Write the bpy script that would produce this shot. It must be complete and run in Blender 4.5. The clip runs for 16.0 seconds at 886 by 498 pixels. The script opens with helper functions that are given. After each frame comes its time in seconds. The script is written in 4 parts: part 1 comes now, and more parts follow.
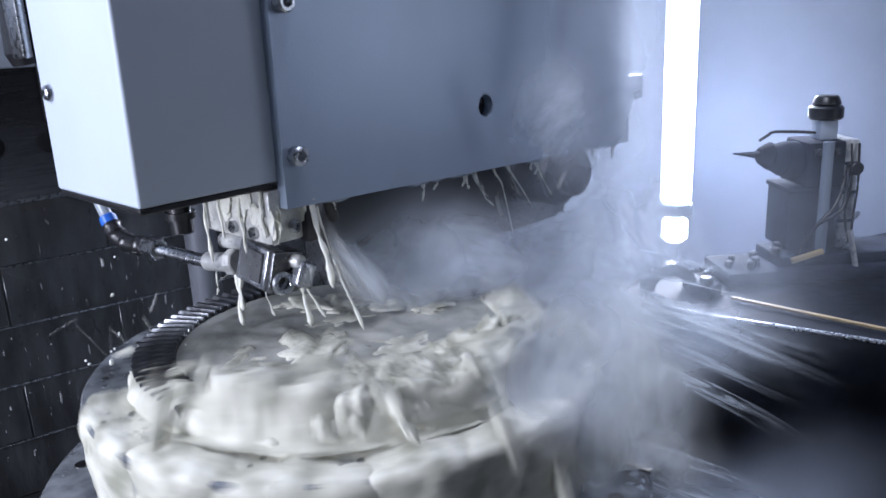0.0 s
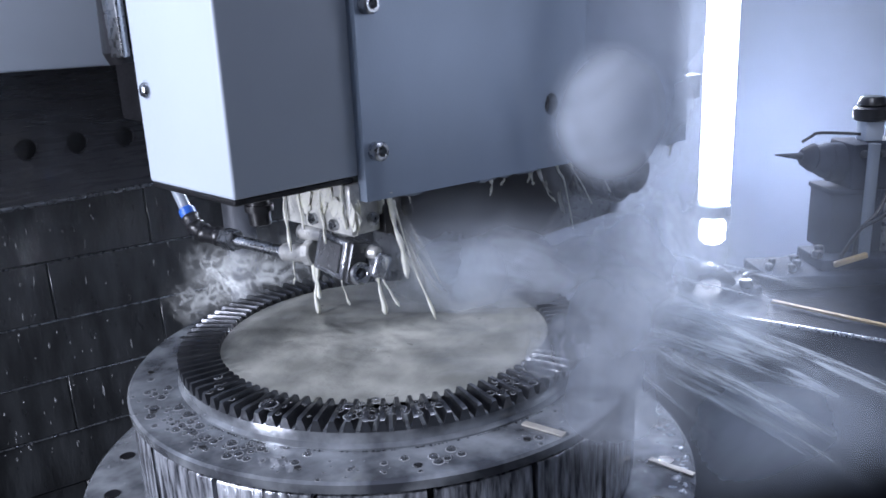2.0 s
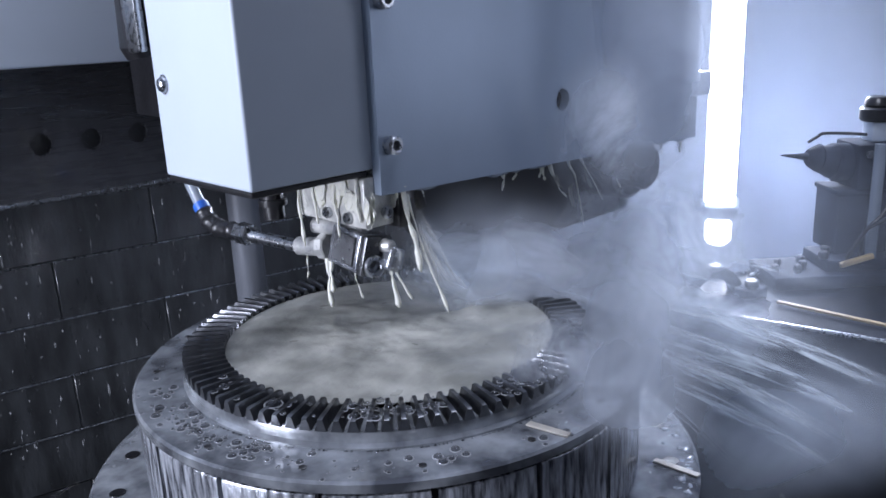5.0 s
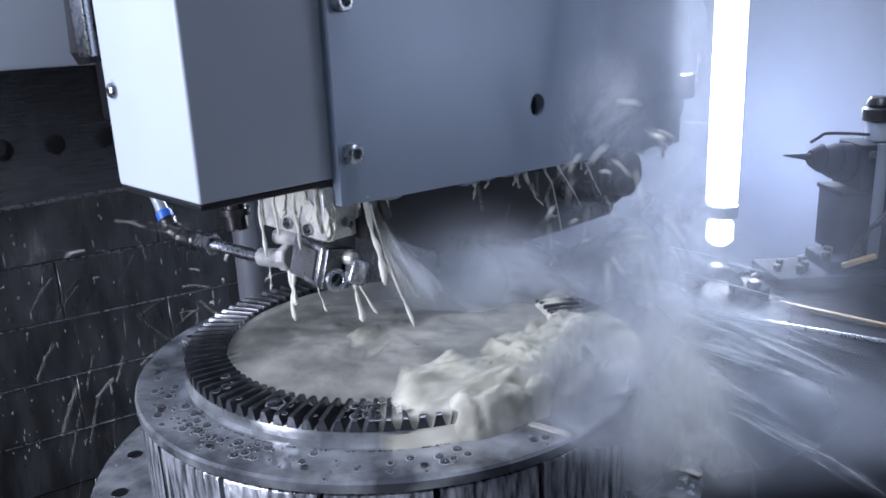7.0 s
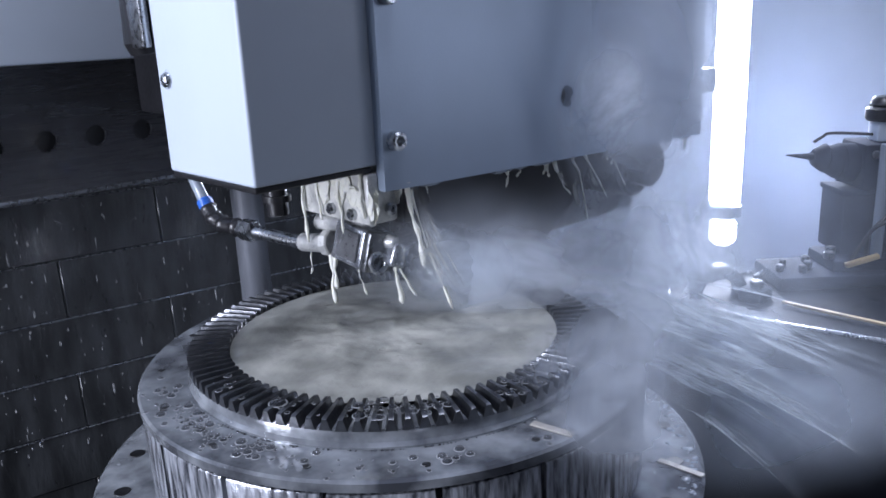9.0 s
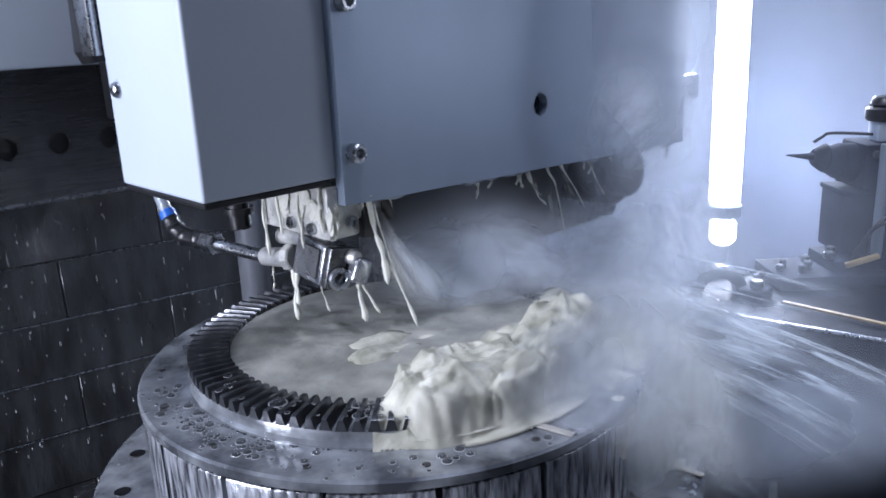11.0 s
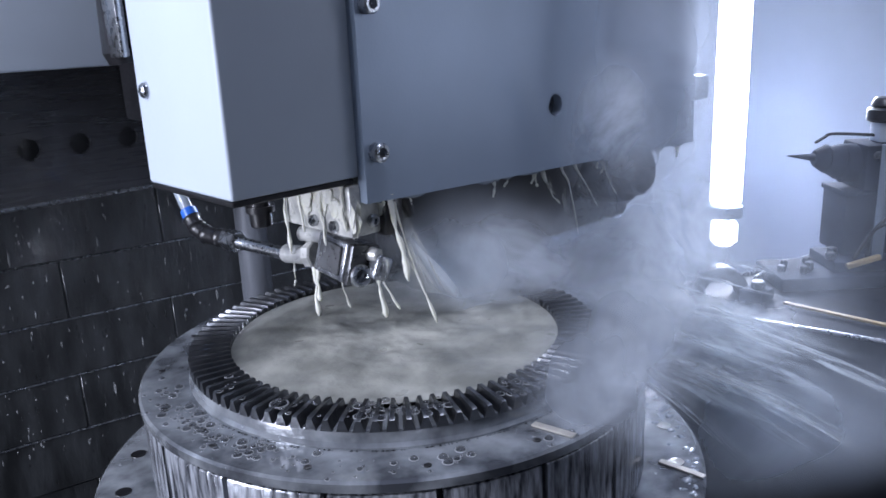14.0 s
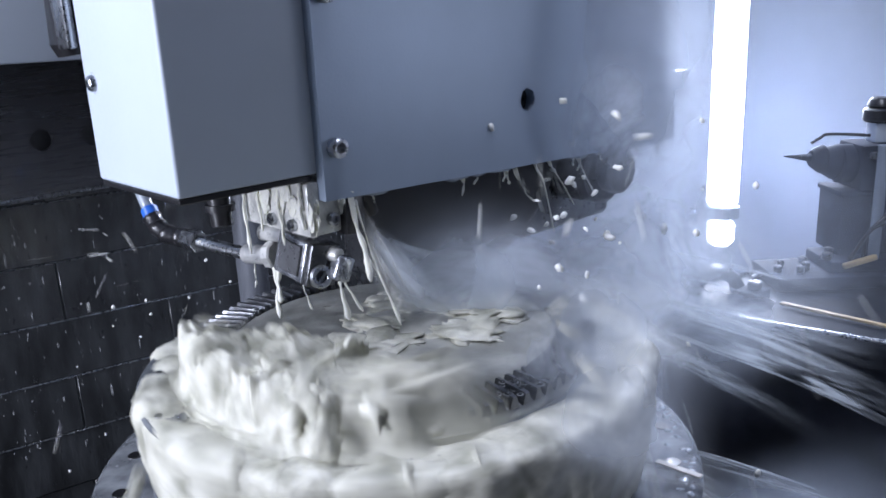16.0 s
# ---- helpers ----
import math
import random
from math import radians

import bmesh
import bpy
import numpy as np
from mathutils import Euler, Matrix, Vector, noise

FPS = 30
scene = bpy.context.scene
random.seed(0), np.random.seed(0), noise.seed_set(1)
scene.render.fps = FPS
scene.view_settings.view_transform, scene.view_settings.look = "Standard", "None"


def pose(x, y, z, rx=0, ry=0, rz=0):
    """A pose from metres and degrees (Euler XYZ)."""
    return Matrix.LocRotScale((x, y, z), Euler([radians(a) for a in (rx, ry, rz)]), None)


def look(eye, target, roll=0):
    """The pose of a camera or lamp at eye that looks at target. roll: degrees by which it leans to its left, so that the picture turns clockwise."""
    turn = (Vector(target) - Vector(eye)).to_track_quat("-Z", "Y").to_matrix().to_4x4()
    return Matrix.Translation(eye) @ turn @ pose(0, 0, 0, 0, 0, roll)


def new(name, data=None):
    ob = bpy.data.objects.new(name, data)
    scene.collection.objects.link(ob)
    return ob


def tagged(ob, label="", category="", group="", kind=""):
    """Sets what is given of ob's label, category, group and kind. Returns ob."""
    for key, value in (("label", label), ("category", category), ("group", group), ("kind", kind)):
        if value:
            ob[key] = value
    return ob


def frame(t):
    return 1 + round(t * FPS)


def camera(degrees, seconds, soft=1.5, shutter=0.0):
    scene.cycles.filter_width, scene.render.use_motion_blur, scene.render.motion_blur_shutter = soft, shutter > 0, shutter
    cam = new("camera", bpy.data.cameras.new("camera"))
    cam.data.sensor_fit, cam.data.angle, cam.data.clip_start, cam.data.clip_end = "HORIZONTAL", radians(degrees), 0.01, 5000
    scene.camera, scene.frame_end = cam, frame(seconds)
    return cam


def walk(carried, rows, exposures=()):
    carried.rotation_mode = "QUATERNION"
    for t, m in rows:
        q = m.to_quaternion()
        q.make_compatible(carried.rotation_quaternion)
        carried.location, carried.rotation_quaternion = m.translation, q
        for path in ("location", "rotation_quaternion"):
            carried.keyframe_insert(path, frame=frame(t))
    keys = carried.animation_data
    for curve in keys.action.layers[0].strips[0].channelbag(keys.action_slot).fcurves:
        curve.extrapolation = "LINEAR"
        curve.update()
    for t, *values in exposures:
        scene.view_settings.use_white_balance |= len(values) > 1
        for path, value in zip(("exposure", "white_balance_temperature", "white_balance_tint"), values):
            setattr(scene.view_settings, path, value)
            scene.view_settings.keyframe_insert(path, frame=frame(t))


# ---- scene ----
EYE = (-0.3345, -0.4107, 0.203)
PITCH, LEAN = 15.88, -2.57
cam = camera(57.72, 16.0, soft=1.6, shutter=0.9)


def aim(yaw, tilt=0.0, shift=0.0):
    """shift: how far the eye stands to its right of EYE."""
    a = radians(yaw)
    x, y, z = EYE
    return pose(x + shift * math.cos(a), y + shift * math.sin(a), z, 90 - PITCH + tilt, 0, yaw) @ pose(0, 0, 0, 0, 0, LEAN)


# origin: centre of the gear's tooth tips; X is the way of the grinding feed
walk(cam, [(t, aim(y, p, s)) for t, y, p, s in (
    (0.0, -46.10, 0.0, 0.0075), (0.5, -45.98, 0.0, 0.0075), (0.8, -45.92, 0.0, 0.0073), (0.9, -45.40, 0.0, 0.006), (1.0, -43.84, 0.02, 0.0005), (1.1, -43.80, 0.03, 0.0),
    (1.5, -43.79, 0.06, 0), (2.5, -43.78, 0.06, 0), (3.0, -43.64, 0.06, 0), (3.5, -43.52, 0.04, 0), (4.0, -43.50, 0.06, 0), (6.5, -43.30, 0.08, 0),
    (7.5, -43.25, 0.08, 0), (8.0, -43.18, 0.06, 0), (9.0, -43.10, 0.06, 0), (11.5, -43.10, 0.06, 0), (12.5, -43.20, 0.10, 0),
    (13.5, -43.18, 0.12, 0), (14.0, -43.02, 0.11, 0), (14.5, -42.99, 0.12, 0), (15.0, -43.08, 0.12, 0), (15.5, -43.17, 0.14, 0), (16.0, -43.24, 0.14, 0))])

# ---- light ----
world = bpy.data.worlds.new("world")
scene.world = world
world.use_nodes = True
world.node_tree.nodes["Background"].inputs[0].default_value = (0.45, 0.55, 0.8, 1)
world.node_tree.nodes["Background"].inputs[1].default_value = 0.05


def area_lamp(name, eye, target, sx, sy, power, color):
    data = bpy.data.lights.new(name, "AREA")
    data.shape, data.size, data.size_y, data.energy, data.color = "RECTANGLE", sx, sy, power, color
    ob = new(name, data)
    ob.matrix_world = look(eye, target)
    return ob


COOL = (0.73, 0.79, 1.0)
# far-wall tube lamp; assumed unseen work light at left and roof panel
area_lamp("tube_light", (1.36, 0.47, 0.38), (0.0, 0.1, 0.05), 0.10, 1.2, 36, COOL)
area_lamp("left_work_light", (-1.15, 0.20, 0.28), (0.0, 0.12, 0.05), 0.30, 0.8, 21, (0.78, 0.82, 1.0))
area_lamp("roof_light", (0.1, -0.1, 1.15), (0.1, -0.1, 0.0), 0.5, 0.5, 8, (0.78, 0.82, 1.0))
# front fill, added to brighten the guard plate; no window stands there
area_lamp("front_fill", (0.70, -0.86, 0.25), (0.25, 0.0, 0.08), 0.6, 0.5, 1.7, (0.74, 0.80, 1.0))
scene.view_settings.exposure = 0.13
scene.cycles.transparent_max_bounces = 24


# ---- materials ----
def mat(name, color, rough=0.5, metal=0.0, vary=0.15, scale=8.0, bump=0.1, bump_scale=120.0, stretch=(1, 1, 1), coat=0.0,
        alpha=None, emit=0.0, trans=0.0, second=None, sss=0.0, relief=0.002, detail=3, spec=0.5):
    """A surface with stains at a large scale, grain at a small one, and relief."""
    m = bpy.data.materials.new(name)
    m.use_nodes = True
    n, l = m.node_tree.nodes, m.node_tree.links
    b = n["Principled BSDF"]
    tc = n.new("ShaderNodeTexCoord")
    mp = n.new("ShaderNodeMapping")
    mp.inputs["Scale"].default_value = stretch
    l.new(tc.outputs["Object"], mp.inputs[0])
    big, fine = n.new("ShaderNodeTexNoise"), n.new("ShaderNodeTexNoise")
    big.inputs["Scale"].default_value, fine.inputs["Scale"].default_value = scale, bump_scale
    big.inputs["Detail"].default_value, fine.inputs["Detail"].default_value = 4, detail
    l.new(mp.outputs[0], big.inputs[0]), l.new(mp.outputs[0], fine.inputs[0])
    ramp = n.new("ShaderNodeValToRGB")
    lo = tuple(c * (1 - vary) for c in color)
    hi = second or tuple(min(1, c * (1 + vary)) for c in color)
    ramp.color_ramp.elements[0].position, ramp.color_ramp.elements[1].position = 0.35, 0.68
    ramp.color_ramp.elements[0].color, ramp.color_ramp.elements[1].color = (*lo, 1), (*hi, 1)
    l.new(big.outputs[0], ramp.inputs[0]), l.new(ramp.outputs[0], b.inputs["Base Color"])
    mr = n.new("ShaderNodeMapRange")
    mr.inputs["To Min"].default_value, mr.inputs["To Max"].default_value = max(0.02, rough - 0.12), min(1, rough + 0.12)
    l.new(fine.outputs[0], mr.inputs[0]), l.new(mr.outputs[0], b.inputs["Roughness"])
    b.inputs["Metallic"].default_value = metal
    b.inputs["Specular IOR Level"].default_value = spec
    b.inputs["Coat Weight"].default_value, b.inputs["Coat Roughness"].default_value = coat, 0.08
    b.inputs["Transmission Weight"].default_value = trans
    if sss:
        b.inputs["Subsurface Weight"].default_value, b.inputs["Subsurface Radius"].default_value = sss, (0.01, 0.01, 0.008)
    if bump:
        bp = n.new("ShaderNodeBump")
        bp.inputs["Strength"].default_value, bp.inputs["Distance"].default_value = bump, relief
        l.new(fine.outputs[0], bp.inputs["Height"]), l.new(bp.outputs[0], b.inputs["Normal"])
    if emit:
        b.inputs["Emission Color"].default_value, b.inputs["Emission Strength"].default_value = (*color, 1), emit
    if alpha is not None:
        b.inputs["Alpha"].default_value = alpha
    return m


def mist_mat(name, color, density, scale, stretch=(1, 1, 1), low=0.35, high=0.75, edge=1.0, detail=5, warp=0.6):
    """Fine spray: thins out towards the rim of its sheet (UV) and in wisps."""
    m = bpy.data.materials.new(name)
    m.use_nodes = True
    n, l = m.node_tree.nodes, m.node_tree.links
    n.remove(n["Principled BSDF"])
    out = n["Material Output"]
    uv, sub, ln = n.new("ShaderNodeTexCoord"), n.new("ShaderNodeVectorMath"), n.new("ShaderNodeVectorMath")
    sub.operation, ln.operation = "SUBTRACT", "LENGTH"
    sub.inputs[1].default_value = (0.5, 0.5, 0)
    l.new(uv.outputs["UV"], sub.inputs[0]), l.new(sub.outputs[0], ln.inputs[0])
    fall = n.new("ShaderNodeMapRange")
    fall.interpolation_type = "SMOOTHERSTEP"
    fall.inputs["From Min"].default_value, fall.inputs["From Max"].default_value = 0.5, 0.5 - 0.5 * edge
    l.new(ln.outputs["Value"], fall.inputs[0])
    mp, nz, cut = n.new("ShaderNodeMapping"), n.new("ShaderNodeTexNoise"), n.new("ShaderNodeMapRange")
    mp.inputs["Scale"].default_value = stretch
    nz.inputs["Scale"].default_value, nz.inputs["Detail"].default_value, nz.inputs["Roughness"].default_value = scale, detail, 0.6
    nz.inputs["Distortion"].default_value = warp
    info, add = n.new("ShaderNodeObjectInfo"), n.new("ShaderNodeVectorMath")
    sc = n.new("ShaderNodeVectorMath")
    sc.operation = "SCALE"
    sc.inputs["Scale"].default_value = 13.0
    comb = n.new("ShaderNodeCombineXYZ")
    l.new(info.outputs["Random"], comb.inputs[0]), l.new(info.outputs["Random"], comb.inputs[1])
    l.new(comb.outputs[0], sc.inputs[0])
    l.new(uv.outputs["UV"], mp.inputs[0]), l.new(mp.outputs[0], add.inputs[0]), l.new(sc.outputs[0], add.inputs[1])
    l.new(add.outputs[0], nz.inputs[0])
    cut.inputs["From Min"].default_value, cut.inputs["From Max"].default_value = low, high
    cut.interpolation_type = "SMOOTHSTEP"
    l.new(nz.outputs[0], cut.inputs[0])
    mul, mul2 = n.new("ShaderNodeMath"), n.new("ShaderNodeMath")
    mul.operation = mul2.operation = "MULTIPLY"
    l.new(fall.outputs[0], mul.inputs[0]), l.new(cut.outputs[0], mul.inputs[1])
    l.new(mul.outputs[0], mul2.inputs[0])
    mul2.inputs[1].default_value = density
    dif, tl, tr = n.new("ShaderNodeBsdfDiffuse"), n.new("ShaderNodeBsdfTranslucent"), n.new("ShaderNodeBsdfTransparent")
    dif.inputs[0].default_value = tl.inputs[0].default_value = (*color, 1)
    both, mix = n.new("ShaderNodeMixShader"), n.new("ShaderNodeMixShader")
    l.new(dif.outputs[0], both.inputs[1]), l.new(tl.outputs[0], both.inputs[2])
    l.new(mul2.outputs[0], mix.inputs[0]), l.new(tr.outputs[0], mix.inputs[1]), l.new(both.outputs[0], mix.inputs[2])
    l.new(mix.outputs[0], out.inputs[0])
    return m


M_PAINT = mat("light_grey_paint", (0.57, 0.64, 0.73), 0.38, 0.0, 0.05, 6, 0.03, 300)
M_PLATE = mat("blasted_steel", (0.36, 0.435, 0.54), 0.36, 0.35, 0.08, 7, 0.05, 500)
M_STEEL = mat("machined_steel", (0.50, 0.52, 0.55), 0.28, 1.0, 0.15, 20, 0.08, 200, coat=0.3)
M_DARKSTEEL = mat("oily_dark_steel", (0.13, 0.135, 0.145), 0.3, 0.8, 0.3, 30, 0.15, 250, coat=0.4)
M_GEAR = mat("ground_gear_steel", (0.09, 0.095, 0.105), 0.32, 0.85, 0.35, 60, 0.2, 300, coat=0.5)
M_WETSTEEL = mat("coolant_wet_steel", (0.12, 0.13, 0.15), 0.22, 0.4, 0.25, 38, 0.15, 160, second=(0.42, 0.45, 0.48), coat=0.6)
M_SLEEVE = mat("foam_streaked_sleeve", (0.07, 0.075, 0.09), 0.18, 0.35, 0.3, 260, 0.4, 300, stretch=(1, 1, 0.16), second=(0.52, 0.55, 0.60), coat=0.6)
M_VALVE = mat("wet_valve_steel", (0.24, 0.26, 0.30), 0.24, 0.75, 0.3, 60, 0.12, 180, second=(0.50, 0.52, 0.56), coat=0.5)
M_BLACK = mat("black_rubber_and_holes", (0.012, 0.012, 0.014), 0.35, 0.0, 0.3, 40, 0.05, 300, coat=0.3)
M_PANEL = mat("black_wet_panel", (0.030, 0.031, 0.036), 0.28, 0.3, 0.5, 6, 0.12, 60, stretch=(0.3, 1, 4), coat=0.4)
M_WALL = mat("dark_splash_plate", (0.038, 0.041, 0.044), 0.32, 0.4, 0.6, 14, 0.4, 70, stretch=(3, 3, 0.8), coat=0.4)
M_FARWALL = mat("grey_blue_lining", (0.37, 0.41, 0.51), 0.8, 0.0, 0.08, 3, 0.05, 60)
M_FLOOR = mat("wet_black_pan", (0.030, 0.033, 0.040), 0.18, 0.5, 0.6, 9, 0.5, 40, coat=0.5)
M_WHEEL = mat("grinding_wheel_grit", (0.065, 0.067, 0.072), 0.8, 0.0, 0.2, 20, 0.4, 900)
M_BLUE = mat("blue_plastic", (0.02, 0.13, 0.55), 0.35, 0, 0.1)
M_HOSE = mat("clear_hose", (0.28, 0.32, 0.37), 0.2, 0.0, 0.15, coat=0.6)
M_FOAM = mat("milky_foam", (0.40, 0.40, 0.32), 0.5, 0.0, 0.15, 48, 0.5, 240, second=(0.78, 0.77, 0.67), sss=0.2, relief=0.0015, detail=4)
M_POOL = mat("coolant_pool", (0.24, 0.245, 0.22), 0.32, 0.0, 0.15, 22, 0.6, 70, second=(0.50, 0.50, 0.45), coat=0.3)
M_STREAM = mat("milky_coolant", (0.80, 0.80, 0.72), 0.3, 0.0, 0.08, 60, 0.3, 200, sss=0.3)
M_BUBBLE = mat("bubble_skin", (0.62, 0.64, 0.66), 0.08, 0.0, 0.3, 90, 0.0, alpha=0.28, coat=0.5)
M_DOME = mat("bubble_dome", (0.03, 0.033, 0.04), 0.06, 0.0, 0.3, 90, 0.0, alpha=0.5, coat=0.6)
M_RIM = mat("foam_rim", (0.50, 0.52, 0.54), 0.3, 0.0, 0.2, 90, 0.0, alpha=0.55)
M_DROP = mat("coolant_drop", (0.82, 0.83, 0.80), 0.2, 0.0, 0.05, sss=0.2)
M_UNIT = mat("dark_grey_unit_paint", (0.035, 0.042, 0.060), 0.75, 0.0, 0.35, 18, 0.1, 90, spec=0.15)
M_TABLE = mat("wet_cast_table", (0.014, 0.017, 0.024), 0.45, 0.0, 0.5, 14, 0.3, 70, spec=0.12)
M_COLUMN = mat("dull_grey_column", (0.13, 0.14, 0.16), 0.45, 0.2, 0.35, 20, 0.2, 90, stretch=(1, 1, 0.3))
M_MILKY = mat("milk_filmed_steel", (0.36, 0.37, 0.38), 0.3, 0.25, 0.25, 60, 0.2, 200, second=(0.66, 0.66, 0.63), coat=0.4)
M_FILM = mat("milk_film", (0.50, 0.51, 0.50), 0.3, 0.1, 0.25, 70, 0.25, 160, second=(0.80, 0.80, 0.75), coat=0.3)
# these two colours imitate reflections in the window glass
M_YELLOW = mat("ochre_reflection", (0.50, 0.38, 0.20), 0.5, 0, 0.2, 30)
M_STRIP = mat("pale_reflection", (0.36, 0.34, 0.30), 0.5, 0, 0.2, 90)
M_LAMP = mat("lamp_glass", (0.80, 0.89, 1.0), 0.4, 0, 0.0, emit=6.0, bump=0)
M_MIST = mist_mat("spray_mist", (0.80, 0.86, 0.94), 0.95, 2.2, low=0.28, high=0.74)
M_JETMIST = mist_mat("jet_mist", (0.80, 0.86, 0.92), 1.0, 2.0, stretch=(1.2, 0.45, 1), low=0.05, high=0.66, detail=2)
M_VEIL = mist_mat("thin_veil", (0.80, 0.87, 0.97), 0.60, 1.2, low=0.10, high=0.75)
M_SPRAY = mist_mat("spray_streaks", (0.78, 0.84, 0.88), 0.85, 3.0, stretch=(1.5, 2.4, 1), low=0.36, high=0.74, edge=1.0, detail=3, warp=0.8)
M_JET = mist_mat("jet_milk", (0.88, 0.88, 0.82), 0.60, 3.0, stretch=(1.2, 0.7, 1), low=0.30, high=0.74, edge=1.0, detail=3)
M_PUFF = mist_mat("spray_puff", (0.80, 0.87, 0.97), 0.72, 1.1, low=0.05, high=0.60, edge=0.45, detail=2)
M_CURTAIN = mist_mat("coolant_curtain", (0.84, 0.87, 0.86), 0.9, 2.0, stretch=(1.6, 1.0, 1), low=0.20, high=0.68, edge=1.0, detail=4, warp=0.9)
M_AIR = mist_mat("thin_air_mist", (0.80, 0.86, 0.94), 0.016, 0.8, low=0.0, high=0.6)
M_HAZE = mist_mat("far_haze", (0.78, 0.86, 0.98), 0.26, 1.0, low=0.05, high=0.75)


def web_mat():
    """Torn film of splashing coolant: thick along cell borders, clear between."""
    m = mist_mat("splash_web", (0.84, 0.86, 0.84), 1.0, 3.5, low=0.30, high=0.70)
    n, l = m.node_tree.nodes, m.node_tree.links
    vo, cut, mul = n.new("ShaderNodeTexVoronoi"), n.new("ShaderNodeMapRange"), n.new("ShaderNodeMath")
    vo.feature = "DISTANCE_TO_EDGE"
    vo.inputs["Scale"].default_value = 7.0
    cut.inputs["From Min"].default_value, cut.inputs["From Max"].default_value = 0.22, 0.0
    cut.inputs["To Min"].default_value = 0.25
    mul.operation = "MULTIPLY"
    mix = n["Material Output"].inputs[0].links[0].from_node
    old = mix.inputs[0].links[0].from_socket
    src = [k for k in n if k.type == "VECT_MATH" and k.operation == "ADD"][0]
    wob, off, mad = n.new("ShaderNodeTexNoise"), n.new("ShaderNodeVectorMath"), n.new("ShaderNodeVectorMath")
    wob.inputs["Scale"].default_value = 4.0
    off.operation, off.inputs["Scale"].default_value = "SCALE", 0.55
    l.new(src.outputs[0], wob.inputs[0]), l.new(wob.outputs["Color"], off.inputs[0])
    l.new(src.outputs[0], mad.inputs[0]), l.new(off.outputs[0], mad.inputs[1])
    l.new(mad.outputs[0], vo.inputs["Vector"]), l.new(vo.outputs["Distance"], cut.inputs[0])
    l.new(old, mul.inputs[0]), l.new(cut.outputs[0], mul.inputs[1]), l.new(mul.outputs[0], mix.inputs[0])
    return m


M_WEB = web_mat()


# ---- mesh helpers ----
def part(name, bm, material, parent=None, label="", smooth=True):
    me = bpy.data.meshes.new(name)
    bmesh.ops.recalc_face_normals(bm, faces=bm.faces)
    bm.to_mesh(me)
    bm.free()
    me.materials.append(material)
    if smooth:
        for p in me.polygons:
            p.use_smooth = True
        if smooth != "soft":
            me.set_sharp_from_angle(angle=radians(38))
    ob = new(name, me)
    ob.parent = parent
    if label:
        tagged(ob, label)
    return ob


def thing(name, label, category, group="", kind="", at=(0, 0, 0)):
    ob = tagged(new(name), label, category, group, kind)
    ob.empty_display_size = 0.02
    ob.location = at
    return ob


def box(lo, hi, bevel=0.0, segs=2, bm=None, m=None):
    bm = bm or bmesh.new()
    mid = [(a + b) / 2 for a, b in zip(lo, hi)]
    size = [b - a for a, b in zip(lo, hi)]
    mm = Matrix.Translation(mid) @ Matrix.Diagonal((*size, 1))
    vs = bmesh.ops.create_cube(bm, size=1.0, matrix=(m @ mm) if m else mm)["verts"]
    if bevel:
        bmesh.ops.bevel(bm, geom=list({e for v in vs for e in v.link_edges}), offset=bevel, segments=segs, affect="EDGES", profile=0.5)
    return bm


def lathe(profile, segs=96, bm=None, m=None, closed=True, arc=(0.0, 2 * math.pi)):
    """Turns (radius, z) pairs round Z."""
    bm = bm or bmesh.new()
    full = arc[1] - arc[0] > 2 * math.pi - 1e-6
    cols = segs if full else segs + 1
    rows = []
    for i in range(cols):
        a = arc[0] + (arc[1] - arc[0]) * i / segs
        col = []
        for r, z in profile:
            v = Vector((r * math.cos(a), r * math.sin(a), z))
            col.append(bm.verts.new(m @ v if m else v))
        rows.append(col)
    n = len(profile)
    for i in range(cols if full else cols - 1):
        p, q = rows[i], rows[(i + 1) % cols]
        for j in range(n if closed else n - 1):
            k = (j + 1) % n
            bm.faces.new((p[j], q[j], q[k], p[k]))
    if not full and closed:
        bm.faces.new(rows[0]), bm.faces.new(rows[-1][::-1])
    return bm


def rod(a, b, r, segs=20, r2=None, bevel=0.0, bm=None):
    """A capped cylinder from a to b."""
    bm = bm or bmesh.new()
    a, b = Vector(a), Vector(b)
    q = (b - a).to_track_quat("Z", "Y").to_matrix().to_4x4()
    h, r2 = (b - a).length, r if r2 is None else r2
    e = min(bevel, r * 0.4, h * 0.4)
    prof = [(1e-5, 0), (r - e, 0), (r, e), (r2, h - e), (r2 - e, h), (1e-5, h)]
    return lathe(prof, segs, bm, Matrix.Translation(a) @ q, closed=False)


def tube(points, radii, segs=12, bm=None):
    """A round sweep along points, with a radius at each."""
    bm = bm or bmesh.new()
    pts = [Vector(p) for p in points]
    rings = []
    for i, p in enumerate(pts):
        d = (pts[min(i + 1, len(pts) - 1)] - pts[max(i - 1, 0)]).normalized()
        q = d.to_track_quat("Z", "Y").to_matrix()
        r = radii[i] if hasattr(radii, "__len__") else radii
        rings.append([bm.verts.new(p + q @ Vector((r * math.cos(2 * math.pi * k / segs), r * math.sin(2 * math.pi * k / segs), 0))) for k in range(segs)])
    for a, b in zip(rings, rings[1:]):
        for k in range(segs):
            bm.faces.new((a[k], a[(k + 1) % segs], b[(k + 1) % segs], b[k]))
    bm.faces.new(rings[0][::-1]), bm.faces.new(rings[-1])
    return bm


